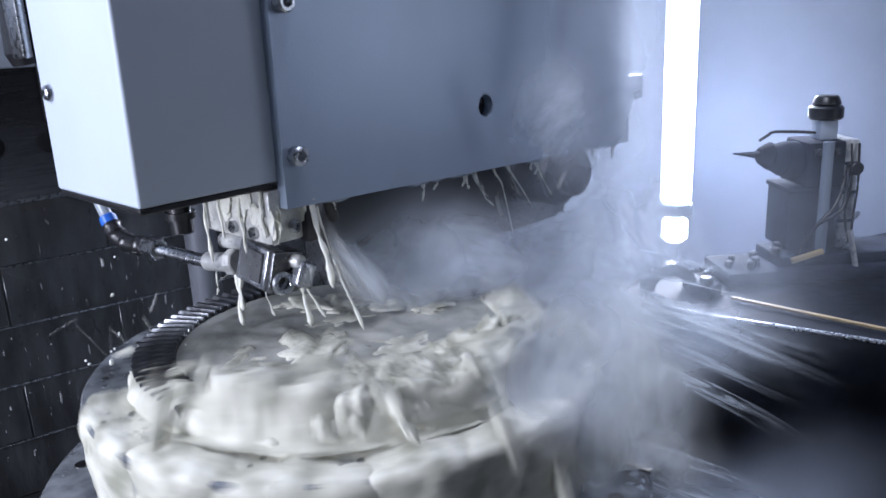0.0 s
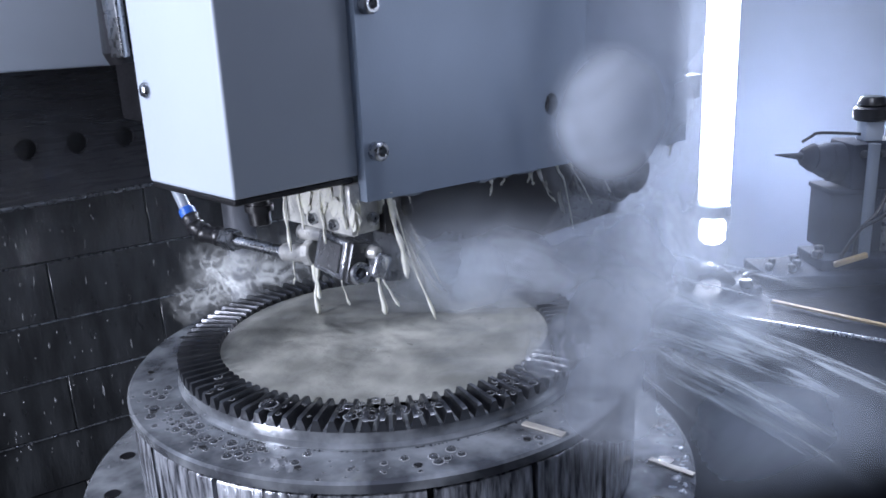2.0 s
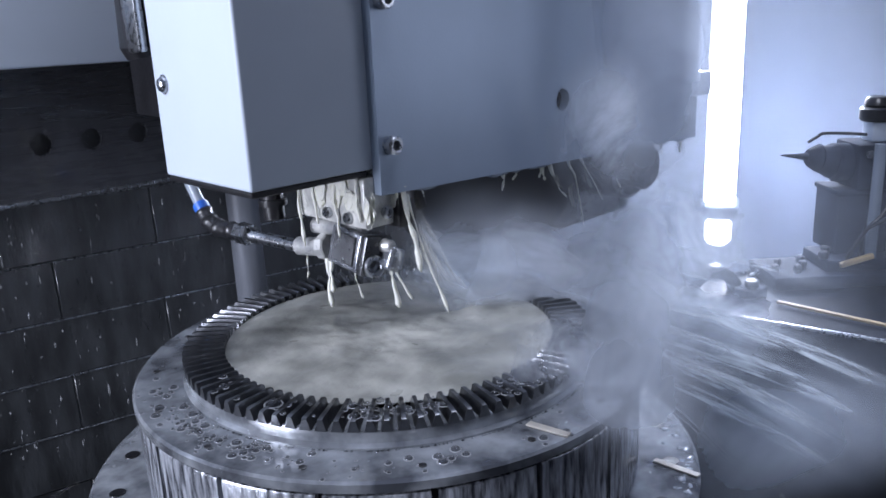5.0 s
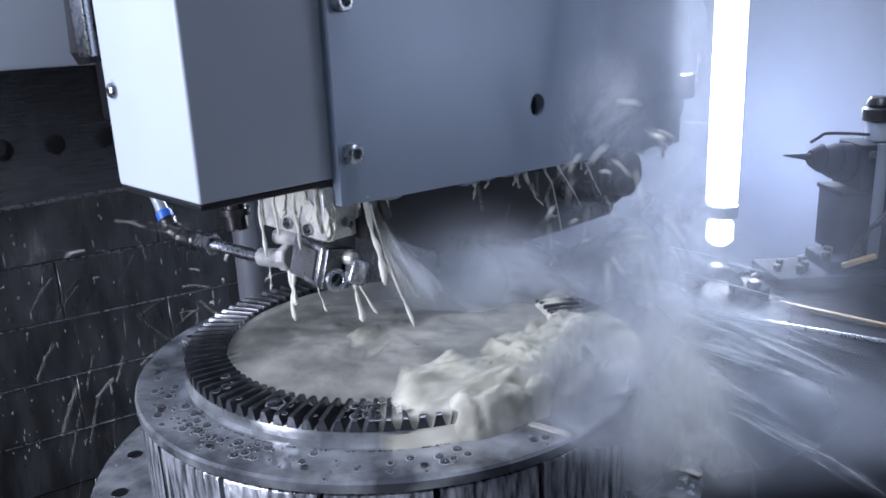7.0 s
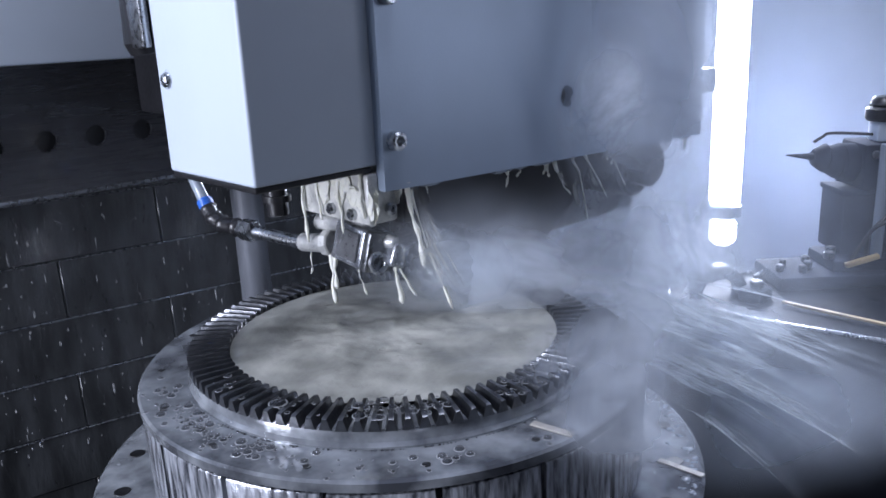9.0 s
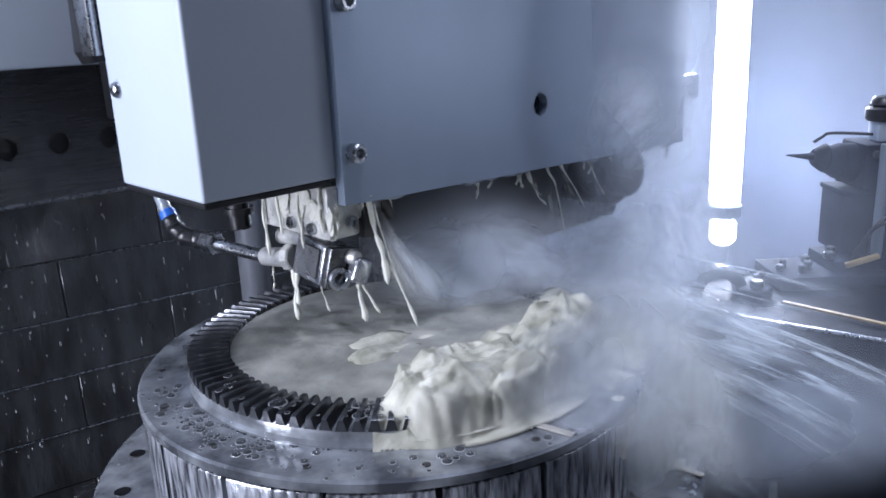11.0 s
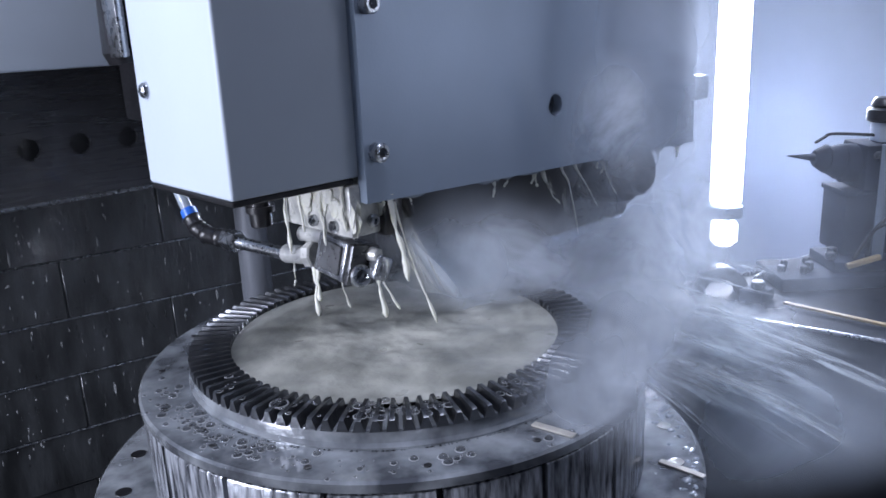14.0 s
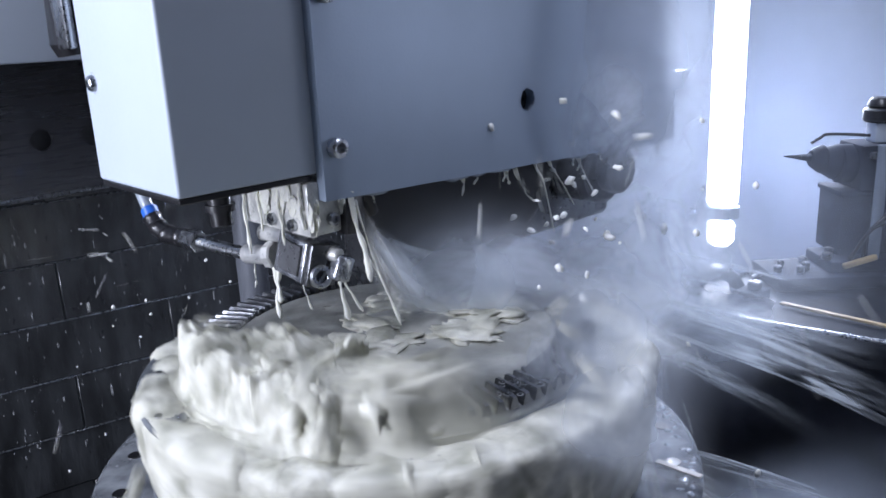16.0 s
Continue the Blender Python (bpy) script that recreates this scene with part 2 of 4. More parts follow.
def smooth_path(points, n=6):
    """Rounds a polyline by Catmull-Rom."""
    p = [Vector(q) for q in points]
    p = [2 * p[0] - p[1]] + p + [2 * p[-1] - p[-2]]
    out = []
    for i in range(1, len(p) - 2):
        for k in range(n):
            t = k / n
            a, b, c, d = p[i - 1:i + 3]
            out.append(0.5 * (2 * b + (c - a) * t + (2 * a - 5 * b + 4 * c - d) * t * t + (3 * b - a - 3 * c + d) * t ** 3))
    return out + [p[-2]]


def lump(r, seed, squash=(1, 1, 1), rough=0.35, sub=4, freq=1.6, bm=None, m=None):
    """A froth clump: a ball drawn out by noise at two scales."""
    bm = bm or bmesh.new()
    vs = bmesh.ops.create_icosphere(bm, subdivisions=sub, radius=1.0)["verts"]
    off = Vector((seed * 3.1, seed * 1.7, seed * 0.9))
    for v in vs:
        d = v.co.normalized()
        k = 1 + rough * noise.noise(d * freq + off) * 1.3 + rough * 0.5 * noise.noise(d * freq * 2.6 + off) + rough * 0.10 * noise.noise(d * freq * 5 + off)
        v.co = Vector((d.x * squash[0], d.y * squash[1], d.z * squash[2])) * (r * k)
        if m:
            v.co = m @ v.co
    return bm


def sheet(fn, nu=24, nv=16):
    """A curved sheet with UV from fn(u, v)."""
    bm = bmesh.new()
    uv = bm.loops.layers.uv.new("UVMap")
    g = [[bm.verts.new(fn(i / nu, j / nv)) for j in range(nv + 1)] for i in range(nu + 1)]
    for i in range(nu):
        for j in range(nv):
            f = bm.faces.new((g[i][j], g[i + 1][j], g[i + 1][j + 1], g[i][j + 1]))
            for lp, (a, b) in zip(f.loops, ((i, j), (i + 1, j), (i + 1, j + 1), (i, j + 1))):
                lp[uv].uv = (a / nu, b / nv)
    return bm


# ---- the enclosure ----
def enclosure():
    tagged(part("floor", box((-1.3, -0.95, -0.62), (1.80, 1.1, -0.56), 0), M_FLOOR), "wet black sheet-metal pan under the machine table", "floor", kind="structure")
    tagged(part("wall_east", box((1.75, -0.95, -0.56), (1.80, 1.1, 1.3), 0), M_FARWALL), "pale blue-grey sheet lining of the machine", "wall", kind="structure")
    tagged(part("wall_north", box((-1.3, 1.02, -0.56), (1.75, 1.07, 1.3), 0), M_FARWALL), "pale blue-grey sheet lining of the machine", "wall", kind="structure")
    # unseen camera-side walls, added dark so that no light bounces onto the front
    tagged(part("wall_west", box((-1.3, -0.90, -0.56), (-1.25, 1.02, 1.3), 0), M_FLOOR), "unseen dark lining at the left, kept dark to shade the front", "wall", kind="structure")
    tagged(part("wall_south", box((-1.3, -0.95, -0.56), (1.75, -0.90, 1.3), 0), M_FLOOR), "unseen dark sheet lining behind the camera, kept dark to shade the front", "wall", kind="structure")
    tagged(part("ceiling", box((-1.3, -0.95, 1.3), (1.80, 1.1, 1.35), 0), M_FARWALL), "pale lining over the work space", "ceiling", kind="structure")


enclosure()


def splash_wall():
    """Dark overlapping plates behind the table, each course lapping over the next."""
    w = thing("splash_wall", "dark wet steel splash plates, lapped in courses, streaked with coolant", "wall panel", at=(0.0, 0.465, 0.0))
    w.rotation_euler = (0, 0, radians(-10))
    part("backing", box((-0.75, 0.012, -0.558), (0.415, 0.03, 0.5), 0.001), M_WALL, w)
    z = -0.5485
    k = 1
    while z < 0.30:
        h = 0.0655
        x = -0.75 + (0.11 if k % 2 else 0.0) - 0.2
        while x < 0.41:
            a, b = max(-0.75, x), min(0.413, x + 0.2192)
            if b - a > 0.02:
                bm = bmesh.new()
                box((a, 0.0, z), (b, 0.0115, z + h - 0.0015), 0.0012, 1, bm)
                for v in bm.verts:
                    v.co.y -= 0.004 * (1 - (v.co.z - z) / h)
                part("plate", bm, M_WALL, w)
            x += 0.22
        z += h
        k += 1
    # added bright rods imitate the light caught on each course's lower lip
    for c in range(2, 8):
        zc = -0.352 + 0.0655 * c - 0.0008
        part("seam_glint", tube([(-0.75, -0.0040, zc), (0.41, -0.0040, zc)], 0.0009, 6), M_STEEL, w)
    rnd, bm = random.Random(8), bmesh.new()
    for k in range(900):
        s = abs(rnd.gauss(0, 0.0007)) + 0.0003
        bmesh.ops.create_icosphere(bm, subdivisions=1, radius=s, matrix=Matrix.Translation((rnd.uniform(-0.40, 0.40), -0.0035, rnd.uniform(-0.24, 0.08))) @ Matrix.Diagonal((0.8, 0.6, rnd.choice((1, 1.3, 2.5, 5)), 1)))
    tagged(part("clinging_drops", bm, M_BUBBLE, w, smooth="soft"), kind="stuff")
    return w


splash_wall()


def guide_column():
    c = thing("guide_column", "light grey steel column beside the splash plates", "column", at=(0.125, 0.408, 0))
    part("shaft", rod((0, 0, -0.56), (0, 0, 0.55), 0.018, 32, bevel=0.002), M_COLUMN, c)
    part("collar", lathe([(0.018, -0.559), (0.027, -0.559), (0.027, -0.535), (0.018, -0.53)], 32), M_STEEL, c)
    return c


guide_column()


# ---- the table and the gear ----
def hole_disc(parent, x, y, z, r, name="bolt_hole_disc"):
    # flat black disc on the uncut flange; the hole's shade is its colour
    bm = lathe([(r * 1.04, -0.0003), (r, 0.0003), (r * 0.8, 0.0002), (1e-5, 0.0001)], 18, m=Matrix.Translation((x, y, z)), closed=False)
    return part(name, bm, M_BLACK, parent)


def rotary_table():
    t = thing("rotary_table", "round steel work table, wet with coolant, standing in the pan", "machine table")
    part("top_flange", lathe([(0.112, -0.0172), (0.1712, -0.0172), (0.1728, -0.0186), (0.1728, -0.0235), (0.1716, -0.0245), (0.112, -0.0245)], 160), M_WETSTEEL, t, "wet steel clamping ring with a film of foam")
    part("core", lathe([(0.05, -0.0245), (0.1662, -0.0245), (0.1662, -0.092), (0.05, -0.092)], 96), M_BLACK, t)
    n = 18
    for i in range(n):
        a = 2 * math.pi * (i + 0.33) / n
        half = math.pi / n - 0.011
        bm = lathe([(0.166, -0.0262), (0.1706, -0.0262), (0.1712, -0.0272), (0.1712, -0.0885), (0.166, -0.0885)], 8, arc=(a - half, a + half))
        part("sleeve_segment", bm, M_SLEEVE, t)
    part("base_flange", lathe([(0.06, -0.09), (0.208, -0.09), (0.2115, -0.0925), (0.2115, -0.115), (0.2095, -0.118), (0.06, -0.118)], 160), M_WETSTEEL, t)
    part("base", lathe([(0.05, -0.118), (0.198, -0.118), (0.205, -0.20), (0.215, -0.36), (0.22, -0.56), (0.05, -0.56)], 96), M_DARKSTEEL, t)
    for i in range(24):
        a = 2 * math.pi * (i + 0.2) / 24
        hole_disc(t, 0.1925 * math.cos(a), 0.1925 * math.sin(a), -0.0898, 0.0052)
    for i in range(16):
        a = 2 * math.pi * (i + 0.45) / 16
        hole_disc(t, 0.1605 * math.cos(a), 0.1605 * math.sin(a), -0.0170, 0.0021)
    return t


rotary_table()

TEETH = 96


def face_gear():
    g = thing("face_gear", "dark ground-steel face gear with straight radial teeth, clamped on the table", "gear")
    part("ring", lathe([(0.1127, -0.0255), (0.1127, -0.0068), (0.1385, -0.0068), (0.1392, -0.0078), (0.1392, -0.0140), (0.1412, -0.0160), (0.1412, -0.0174), (0.128, -0.0255)], 192), M_WETSTEEL, g)
    first = None
    for i in range(TEETH):
        a = 2 * math.pi * i / TEETH
        if first is None:
            bm = bmesh.new()
            r0, r1, pitch = 0.1130, 0.1400, 2 * math.pi / TEETH
            ring = []
            for r, cut in ((r0, 0), (r0 + 0.0008, 1), (r1 - 0.0010, 1), (r1, 0)):
                w = r * pitch
                top = -0.0006 if not cut else 0.0
                ring.append([bm.verts.new((r, s * w, z)) for s, z in ((-0.40, -0.0072), (-0.34, -0.0062), (-0.15, top), (0.15, top), (0.34, -0.0062), (0.40, -0.0072))])
            for p, q in zip(ring, ring[1:]):
                for k in range(6):
                    bm.faces.new((p[k], q[k], q[(k + 1) % 6], p[(k + 1) % 6]))
            bm.faces.new(ring[0]), bm.faces.new(ring[-1][::-1])
            first = part("tooth", bm, M_GEAR, g)
        else:
            o = new("tooth", first.data)
            o.parent = g
            o.rotation_euler = (0, 0, a)
    return g


GEAR = face_gear()


def coolant_pool():
    bm = bmesh.new()
    rr = [0.0005] + [0.1128 * (k / 40) for k in range(1, 41)]
    rings = []
    for r in rr:
        ring = []
        for k in range(128):
            a = 2 * math.pi * k / 128
            p = Vector((r * math.cos(a), r * math.sin(a), 0))
            h = 0.0022 * noise.noise(p * 26) + 0.0011 * noise.noise(p * 75) + 0.0006 * noise.noise(p * 160)
            edge = min(1.0, (0.1128 - r) / 0.006)
            ring.append(bm.verts.new((p.x, p.y, -0.0042 + h * edge)))
        rings.append(ring)
    for a, b in zip(rings, rings[1:]):
        for k in range(128):
            bm.faces.new((a[k], b[k], b[(k + 1) % 128], a[(k + 1) % 128]))
    bm.faces.new(rings[0])
    return tagged(part("coolant_pool", bm, M_POOL), "milky grey-green coolant standing inside the gear ring", "liquid")


coolant_pool()


# ---- the grinding head ----
def cap_screw(parent, c, r, axis, h, name="cap_screw"):
    """A socket-head screw whose head stands proud along axis."""
    c, ax = Vector(c), Vector(axis).normalized()
    q = Matrix.Translation(c) @ ax.to_track_quat("Z", "Y").to_matrix().to_4x4()
    s = part(name, lathe([(1e-5, 0), (r, 0), (r, h - 0.0012), (r - 0.0012, h), (r * 0.56, h), (r * 0.50, h - 0.0006), (r * 0.48, h * 0.35), (1e-5, h * 0.30)], 28, m=q, closed=False), M_STEEL, parent)
    return s


def oval_plate(lo, hi, y0, y1, drop, holes):
    """A plate in the XZ plane with openings cut right through; its lower edge falls by drop to the right."""
    bm = bmesh.new()
    xs = sorted({lo[0], hi[0], *[v for h in holes for v in (h[0] - h[2] * 1.6, h[0] + h[2] * 1.6)]})
    zs = sorted({lo[1], hi[1], *[v for h in holes for v in (h[1] - h[3] * 1.6, h[1] + h[3] * 1.6)]})
    cache = {}

    def vert(x, z, y):
        key = (round(x, 6), round(z, 6), y)
        if key not in cache:
            k = (x - lo[0]) / (hi[0] - lo[0])
            f = max(0.0, 1 - (z - lo[1]) / 0.03) if drop else 0.0
            cache[key] = bm.verts.new((x, y, z - drop * k * f))
        return cache[key]

    for i in range(len(xs) - 1):
        for j in range(len(zs) - 1):
            x0, x1, z0, z1 = xs[i], xs[i + 1], zs[j], zs[j + 1]
            inside = [h for h in holes if abs(h[0] - (x0 + x1) / 2) < 1e-5 and abs(h[1] - (z0 + z1) / 2) < 1e-5]
            if not inside:
                for y in (y0, y1):
                    bm.faces.new([vert(*p, y) for p in ((x0, z0), (x1, z0), (x1, z1), (x0, z1))])
                continue
            cx, cz, rx, rz = inside[0]
            n = 24
            for y in (y0, y1):
                rim = [bm.verts.new((cx + rx * math.cos(2 * math.pi * k / n), y, cz + rz * math.sin(2 * math.pi * k / n))) for k in range(n)]
                corner = [vert(*p, y) for p in ((x1, z1), (x0, z1), (x0, z0), (x1, z0))]
                for c in range(4):
                    a = 3 + 6 * c
                    for k in range(6):
                        bm.faces.new((rim[(a + k) % n], rim[(a + k + 1) % n], corner[(c + 1) % 4]))
                for c in range(4):
                    a = 3 + 6 * c
                    bm.faces.new((rim[a], corner[c], corner[(c + 1) % 4]))
                if y == y0:
                    front = rim
            for k in range(n):
                bm.faces.new((front[k], front[(k + 1) % n], rim[(k + 1) % n], rim[k]))
    for a, b in (((lo[0], lo[1]), (hi[0], lo[1])), ((hi[0], lo[1]), (hi[0], hi[1])), ((hi[0], hi[1]), (lo[0], hi[1])), ((lo[0], hi[1]), (lo[0], lo[1]))):
        line = [(x, z) for x in xs for z in zs if (x in (a[0],) if a[0] == b[0] else z == a[1])]
        line.sort()
        for p, q in zip(line, line[1:]):
            bm.faces.new([vert(*p, y0), vert(*q, y0), vert(*q, y1), vert(*p, y1)])
    return bm


def grinding_head():
    h = thing("grinding_head", "grey sheet-metal clad grinding head with coolant nozzle, over the gear", "machine head")
    # folded cover with white end and grey flank
    part("cover", box((-0.0905, 0.0105, 0.1062), (0.12, 0.121, 0.62), 0.0022, 3), M_PAINT, h, "pale grey folded sheet-metal cover")
    part("seal", box((-0.0895, 0.0115, 0.1022), (0.0, 0.120, 0.1060), 0.0008, 1), M_BLACK, h, "black rubber seal")
    s = part("button_screw", lathe([(1e-5, 0.0026), (0.0016, 0.0026), (0.0022, 0.0038), (0.0040, 0.0032), (0.0050, 0.0018), (0.0052, 0.0), (0.0068, 0.0), (0.0068, -0.0006)], 24,
             m=Matrix.Translation((-0.0905, 0.107, 0.1683)) @ Vector((-1, 0, 0)).to_track_quat("Z", "Y").to_matrix().to_4x4(), closed=False), M_STEEL, h, "bright button screw")
    # guard plate over the wheel
    bm = oval_plate((0.0028, 0.0893), (0.418, 0.62), 0.0020, 0.0103, 0.013, [(0.2000, 0.1345, 0.0085, 0.0090)])
    plate = part("guard_plate", bm, M_PLATE, h, "blasted grey steel guard plate", smooth=False)
    for x, z in ((0.0125, 0.1225), (0.0120, 0.2158)):
        cap_screw(h, (x, 0.0020, z), 0.0064, (0, -1, 0), 0.0078)
    part("slot_backing", box((0.185, 0.0125, 0.118), (0.215, 0.03, 0.152), 0.001), M_BLACK, h)
    # body behind the guard plate
    part("housing", box((0.012, 0.0108, 0.112), (0.40, 0.12, 0.6), 0.003), M_DARKSTEEL, h)
    # end of the housing with hanging block
    e = part("end_block", box((0.405, -0.006, 0.118), (0.432, 0.035, 0.142), 0.003), M_PLATE, h)
    part("pin", rod((0.420, 0.012, 0.142), (0.420, 0.012, 0.165), 0.008, 20, bevel=0.001), M_PLATE, e)
    part("needle", rod((0.424, 0.012, 0.090), (0.424, 0.012, 0.118), 0.0018, 10), M_STEEL, e)
    part("wheel_guard", box((0.10, 0.066, -0.004), (0.405, 0.125, 0.118), 0.008, 3), M_DARKSTEEL, h, "dark wet guard behind the wheel")
    # motor end cap below the plate
    part("spindle_nose", rod((0.335, 0.02, 0.058), (0.335, 0.14, 0.058), 0.033, 40, bevel=0.004), M_DARKSTEEL, h)
    part("spindle_neck", rod((0.335, 0.004, 0.058), (0.335, 0.02, 0.058), 0.022, 32, bevel=0.002), M_DARKSTEEL, h)
    # rounded clamp rail on the cover's rear
    c = part("clamp_rail", tube([(-0.082, 0.149, 0.186), (-0.083, 0.149, 0.192), (-0.083, 0.149, 0.62)], [0.012, 0.0145, 0.0145], 20), M_BLACK, h)
    part("rail_face", box((-0.0955, 0.125, 0.189), (-0.089, 0.147, 0.62), 0.002), M_STEEL, h, "brushed steel clamping rail")
    part("bridge", box((0.0, 0.119, 0.125), (0.05, 0.37, 0.6), 0.004), M_BLACK, h)
    # carriage cover behind, bored in rows
    holes = [(-0.0438 + 0.0457 * k, 0.1075, 0.0098, 0.0098) for k in range(-9, 4)]
    part("carriage_cover", oval_plate((-0.56, 0.0565), (0.30, 0.178), 0.374, 0.380, 0.0, holes), M_PANEL, h, "black wet carriage cover with bored holes", smooth=False)
    part("carriage_core", box((-0.56, 0.386, 0.062), (0.30, 0.40, 0.6), 0.0), M_BLACK, h)
    part("lip", tube([(-0.56, 0.3725, 0.0568), (0.30, 0.3725, 0.0568)], 0.0022, 8), M_STEEL, h)
    part("upper_cover", box((-0.56, 0.366, 0.1765), (0.30, 0.3735, 0.62), 0.003), M_PAINT, h, "pale grey upper carriage cover")
    # nozzle bracket
    b = part("bracket", box((-0.006, 0.010, 0.0655), (0.020, 0.092, 0.1015), 0.0025), M_FILM, h, "bracket under a white film of milk")
    cap_screw(b, (-0.006, 0.052, 0.073), 0.0042, (-1, 0, 0), 0.004)
    cap_screw(b, (-0.006, 0.028, 0.072), 0.0042, (-1, 0, 0), 0.004)
    part("bracket_end", box((0.019, 0.004, 0.063), (0.035, 0.016, 0.0895), 0.002), M_BLACK, h)
    cap_screw(b, (0.012, 0.0100, 0.0755), 0.0045, (0, -1, 0), 0.004)
    return h


HEAD = grinding_head()


def nozzle(h):
    hose = smooth_path([(-0.020, 0.250, 0.130), (-0.020, 0.236, 0.085), (-0.020, 0.2260, 0.0690), (-0.0197, 0.2172, 0.0575)])
    part("hose", tube(hose, 0.0052, 14), M_HOSE, h, "clear plastic coolant hose")
    part("hose_collar", rod((-0.0198, 0.2195, 0.0605), (-0.0198, 0.2140, 0.0535), 0.0068, 24, bevel=0.001), M_BLUE, h, "blue push-in collar")
    elbow = smooth_path([(-0.0198, 0.2140, 0.0535), (-0.0195, 0.2065, 0.0465), (-0.0170, 0.1960, 0.0415), (-0.0135, 0.1800, 0.0408), (-0.0120, 0.1700, 0.0406)])
    el = part("elbow", tube(elbow, [0.0070 + 0.0012 * (k % 6 == 0) for k in range(len(elbow))], 18), M_BLACK, h, "black elbow fitting")
    part("hex_nut", rod((-0.0125, 0.1725, 0.0407), (-0.0105, 0.1560, 0.0402), 0.0090, 6, bevel=0.001), M_STEEL, h)
    part("pipe", tube(smooth_path([(-0.0108, 0.158, 0.0402), (-0.0057, 0.1369, 0.0386), (-0.0014, 0.0959, 0.039), (0.0037, 0.0697, 0.0424)]), 0.0050, 16), M_STEEL, h)
    part("pipe_sleeve", rod((-0.0020, 0.1010, 0.0388), (0.0020, 0.0770, 0.0410), 0.0072, 18, bevel=0.001), M_MILKY, h)
    part("gland", rod((0.0020, 0.0770, 0.0410), (0.0040, 0.0690, 0.0424), 0.0100, 8, bevel=0.0012), M_MILKY, h)
    q = Matrix.Translation((0.0085, 0.0410, 0.0450)) @ Matrix.Rotation(radians(7), 4, "X") @ Matrix.Rotation(radians(12), 4, "Y")
    v = part("valve_body", box((-0.012, -0.0165, -0.0145), (0.012, 0.0175, 0.0145), 0.002, 3, m=q), M_VALVE, h, "wet bright steel valve block")
    part("valve_plate", box((-0.0122, -0.0225, -0.0145), (0.0122, -0.0165, 0.0145), 0.0015, 2, m=q), M_DARKSTEEL, v)
    cap_screw(v, (0.0050, 0.0225, 0.0355), 0.0080, (-0.2, -1, 0.15), 0.0080)
    part("side_plate", box((-0.0135, -0.012, -0.0105), (-0.0118, 0.012, 0.0105), 0.0006, 1, m=q), M_DARKSTEEL, v)
    part("nozzle_lip", box((-0.007, -0.006, -0.009), (0.007, 0.006, 0.009), 0.003, 3, m=Matrix.Translation((0.0175, 0.0125, 0.0400)) @ Matrix.Rotation(radians(25), 4, "Y")), M_VALVE, v)
    part("outlet", rod((0.0140, 0.0240, 0.0500), (0.0165, 0.0105, 0.0490), 0.0058, 18, r2=0.0046, bevel=0.001), M_MILKY, v)
    part("adjusting_rod", rod((0.004, 0.086, 0.0560), (0.013, 0.035, 0.0585), 0.0060, 18, bevel=0.001), M_MILKY, h)
    part("cable_gland", rod((-0.004, 0.132, 0.1020), (-0.004, 0.128, 0.056), 0.0095, 10, r2=0.0085, bevel=0.001), M_BLACK, h)
    part("gland_ring", lathe([(0.0085, -0.002), (0.0112, -0.002), (0.0112, 0.003), (0.0085, 0.003)], 20, m=Matrix.Translation((-0.004, 0.1285, 0.070))), M_BLACK, h)
    part("jet_tip", rod((0.040, 0.0125, 0.0895), (0.046, 0.0095, 0.072), 0.0062, 14, r2=0.004, bevel=0.001), M_BLACK, h)


nozzle(HEAD)


def grinding_wheel(h):
    w = part("grinding_wheel", lathe([(1e-5, -0.011), (0.030, -0.011), (0.030, -0.0085), (0.125, -0.0085), (0.1360, -0.0015), (0.1360, 0.0015), (0.125, 0.0085), (1e-5, 0.0085)], 96, closed=False,
                                     m=Matrix.Rotation(radians(90), 4, "X")), M_WHEEL, h, "dark grey grinding wheel")
    w.location = (0.165, 0.042, 0.131)
    return w


WHEEL = grinding_wheel(HEAD)


# ---- far side: lamp, dressing unit, tray ----
def tube_lamp():
    l = thing("tube_lamp", "bright vertical tube lamp on the far lining", "lamp", at=(1.43, 0.489, 0))
    part("diffuser", rod((0, 0, -0.240), (0, 0, 1.05), 0.036, 24, bevel=0.004), M_LAMP, l, "glowing white tube")
    part("diffuser_end", rod((0, 0, -0.343), (0, 0, -0.278), 0.031, 24, bevel=0.012), M_LAMP, l, "glowing lamp end")
    part("clip", lathe([(0.030, -0.276), (0.040, -0.272), (0.040, -0.246), (0.030, -0.242)], 24), M_PLATE, l)
    for z in (0.65, 0.95):
        part("wall_bracket", box((0.035, -0.010, z - 0.01), (0.319, 0.010, z + 0.01), 0.002), M_PLATE, l)
    return l


tube_lamp()


def rounded_tray():
    """Outline with one rounded corner towards the gear table, its back edge running off obliquely."""
    pts = [(1.25, -0.02), (0.9625, 0.095), (0.745, 0.196)]
    for k in range(9):
        a = math.pi / 2 + math.pi / 2 * k / 8
        pts.append((0.715 + 0.050 * math.cos(a), 0.157 + 0.042 * math.sin(a)))
    pts += [(0.664, 0.05), (0.700, -0.14), (0.74, -0.40), (1.25, -0.40)]
    return pts


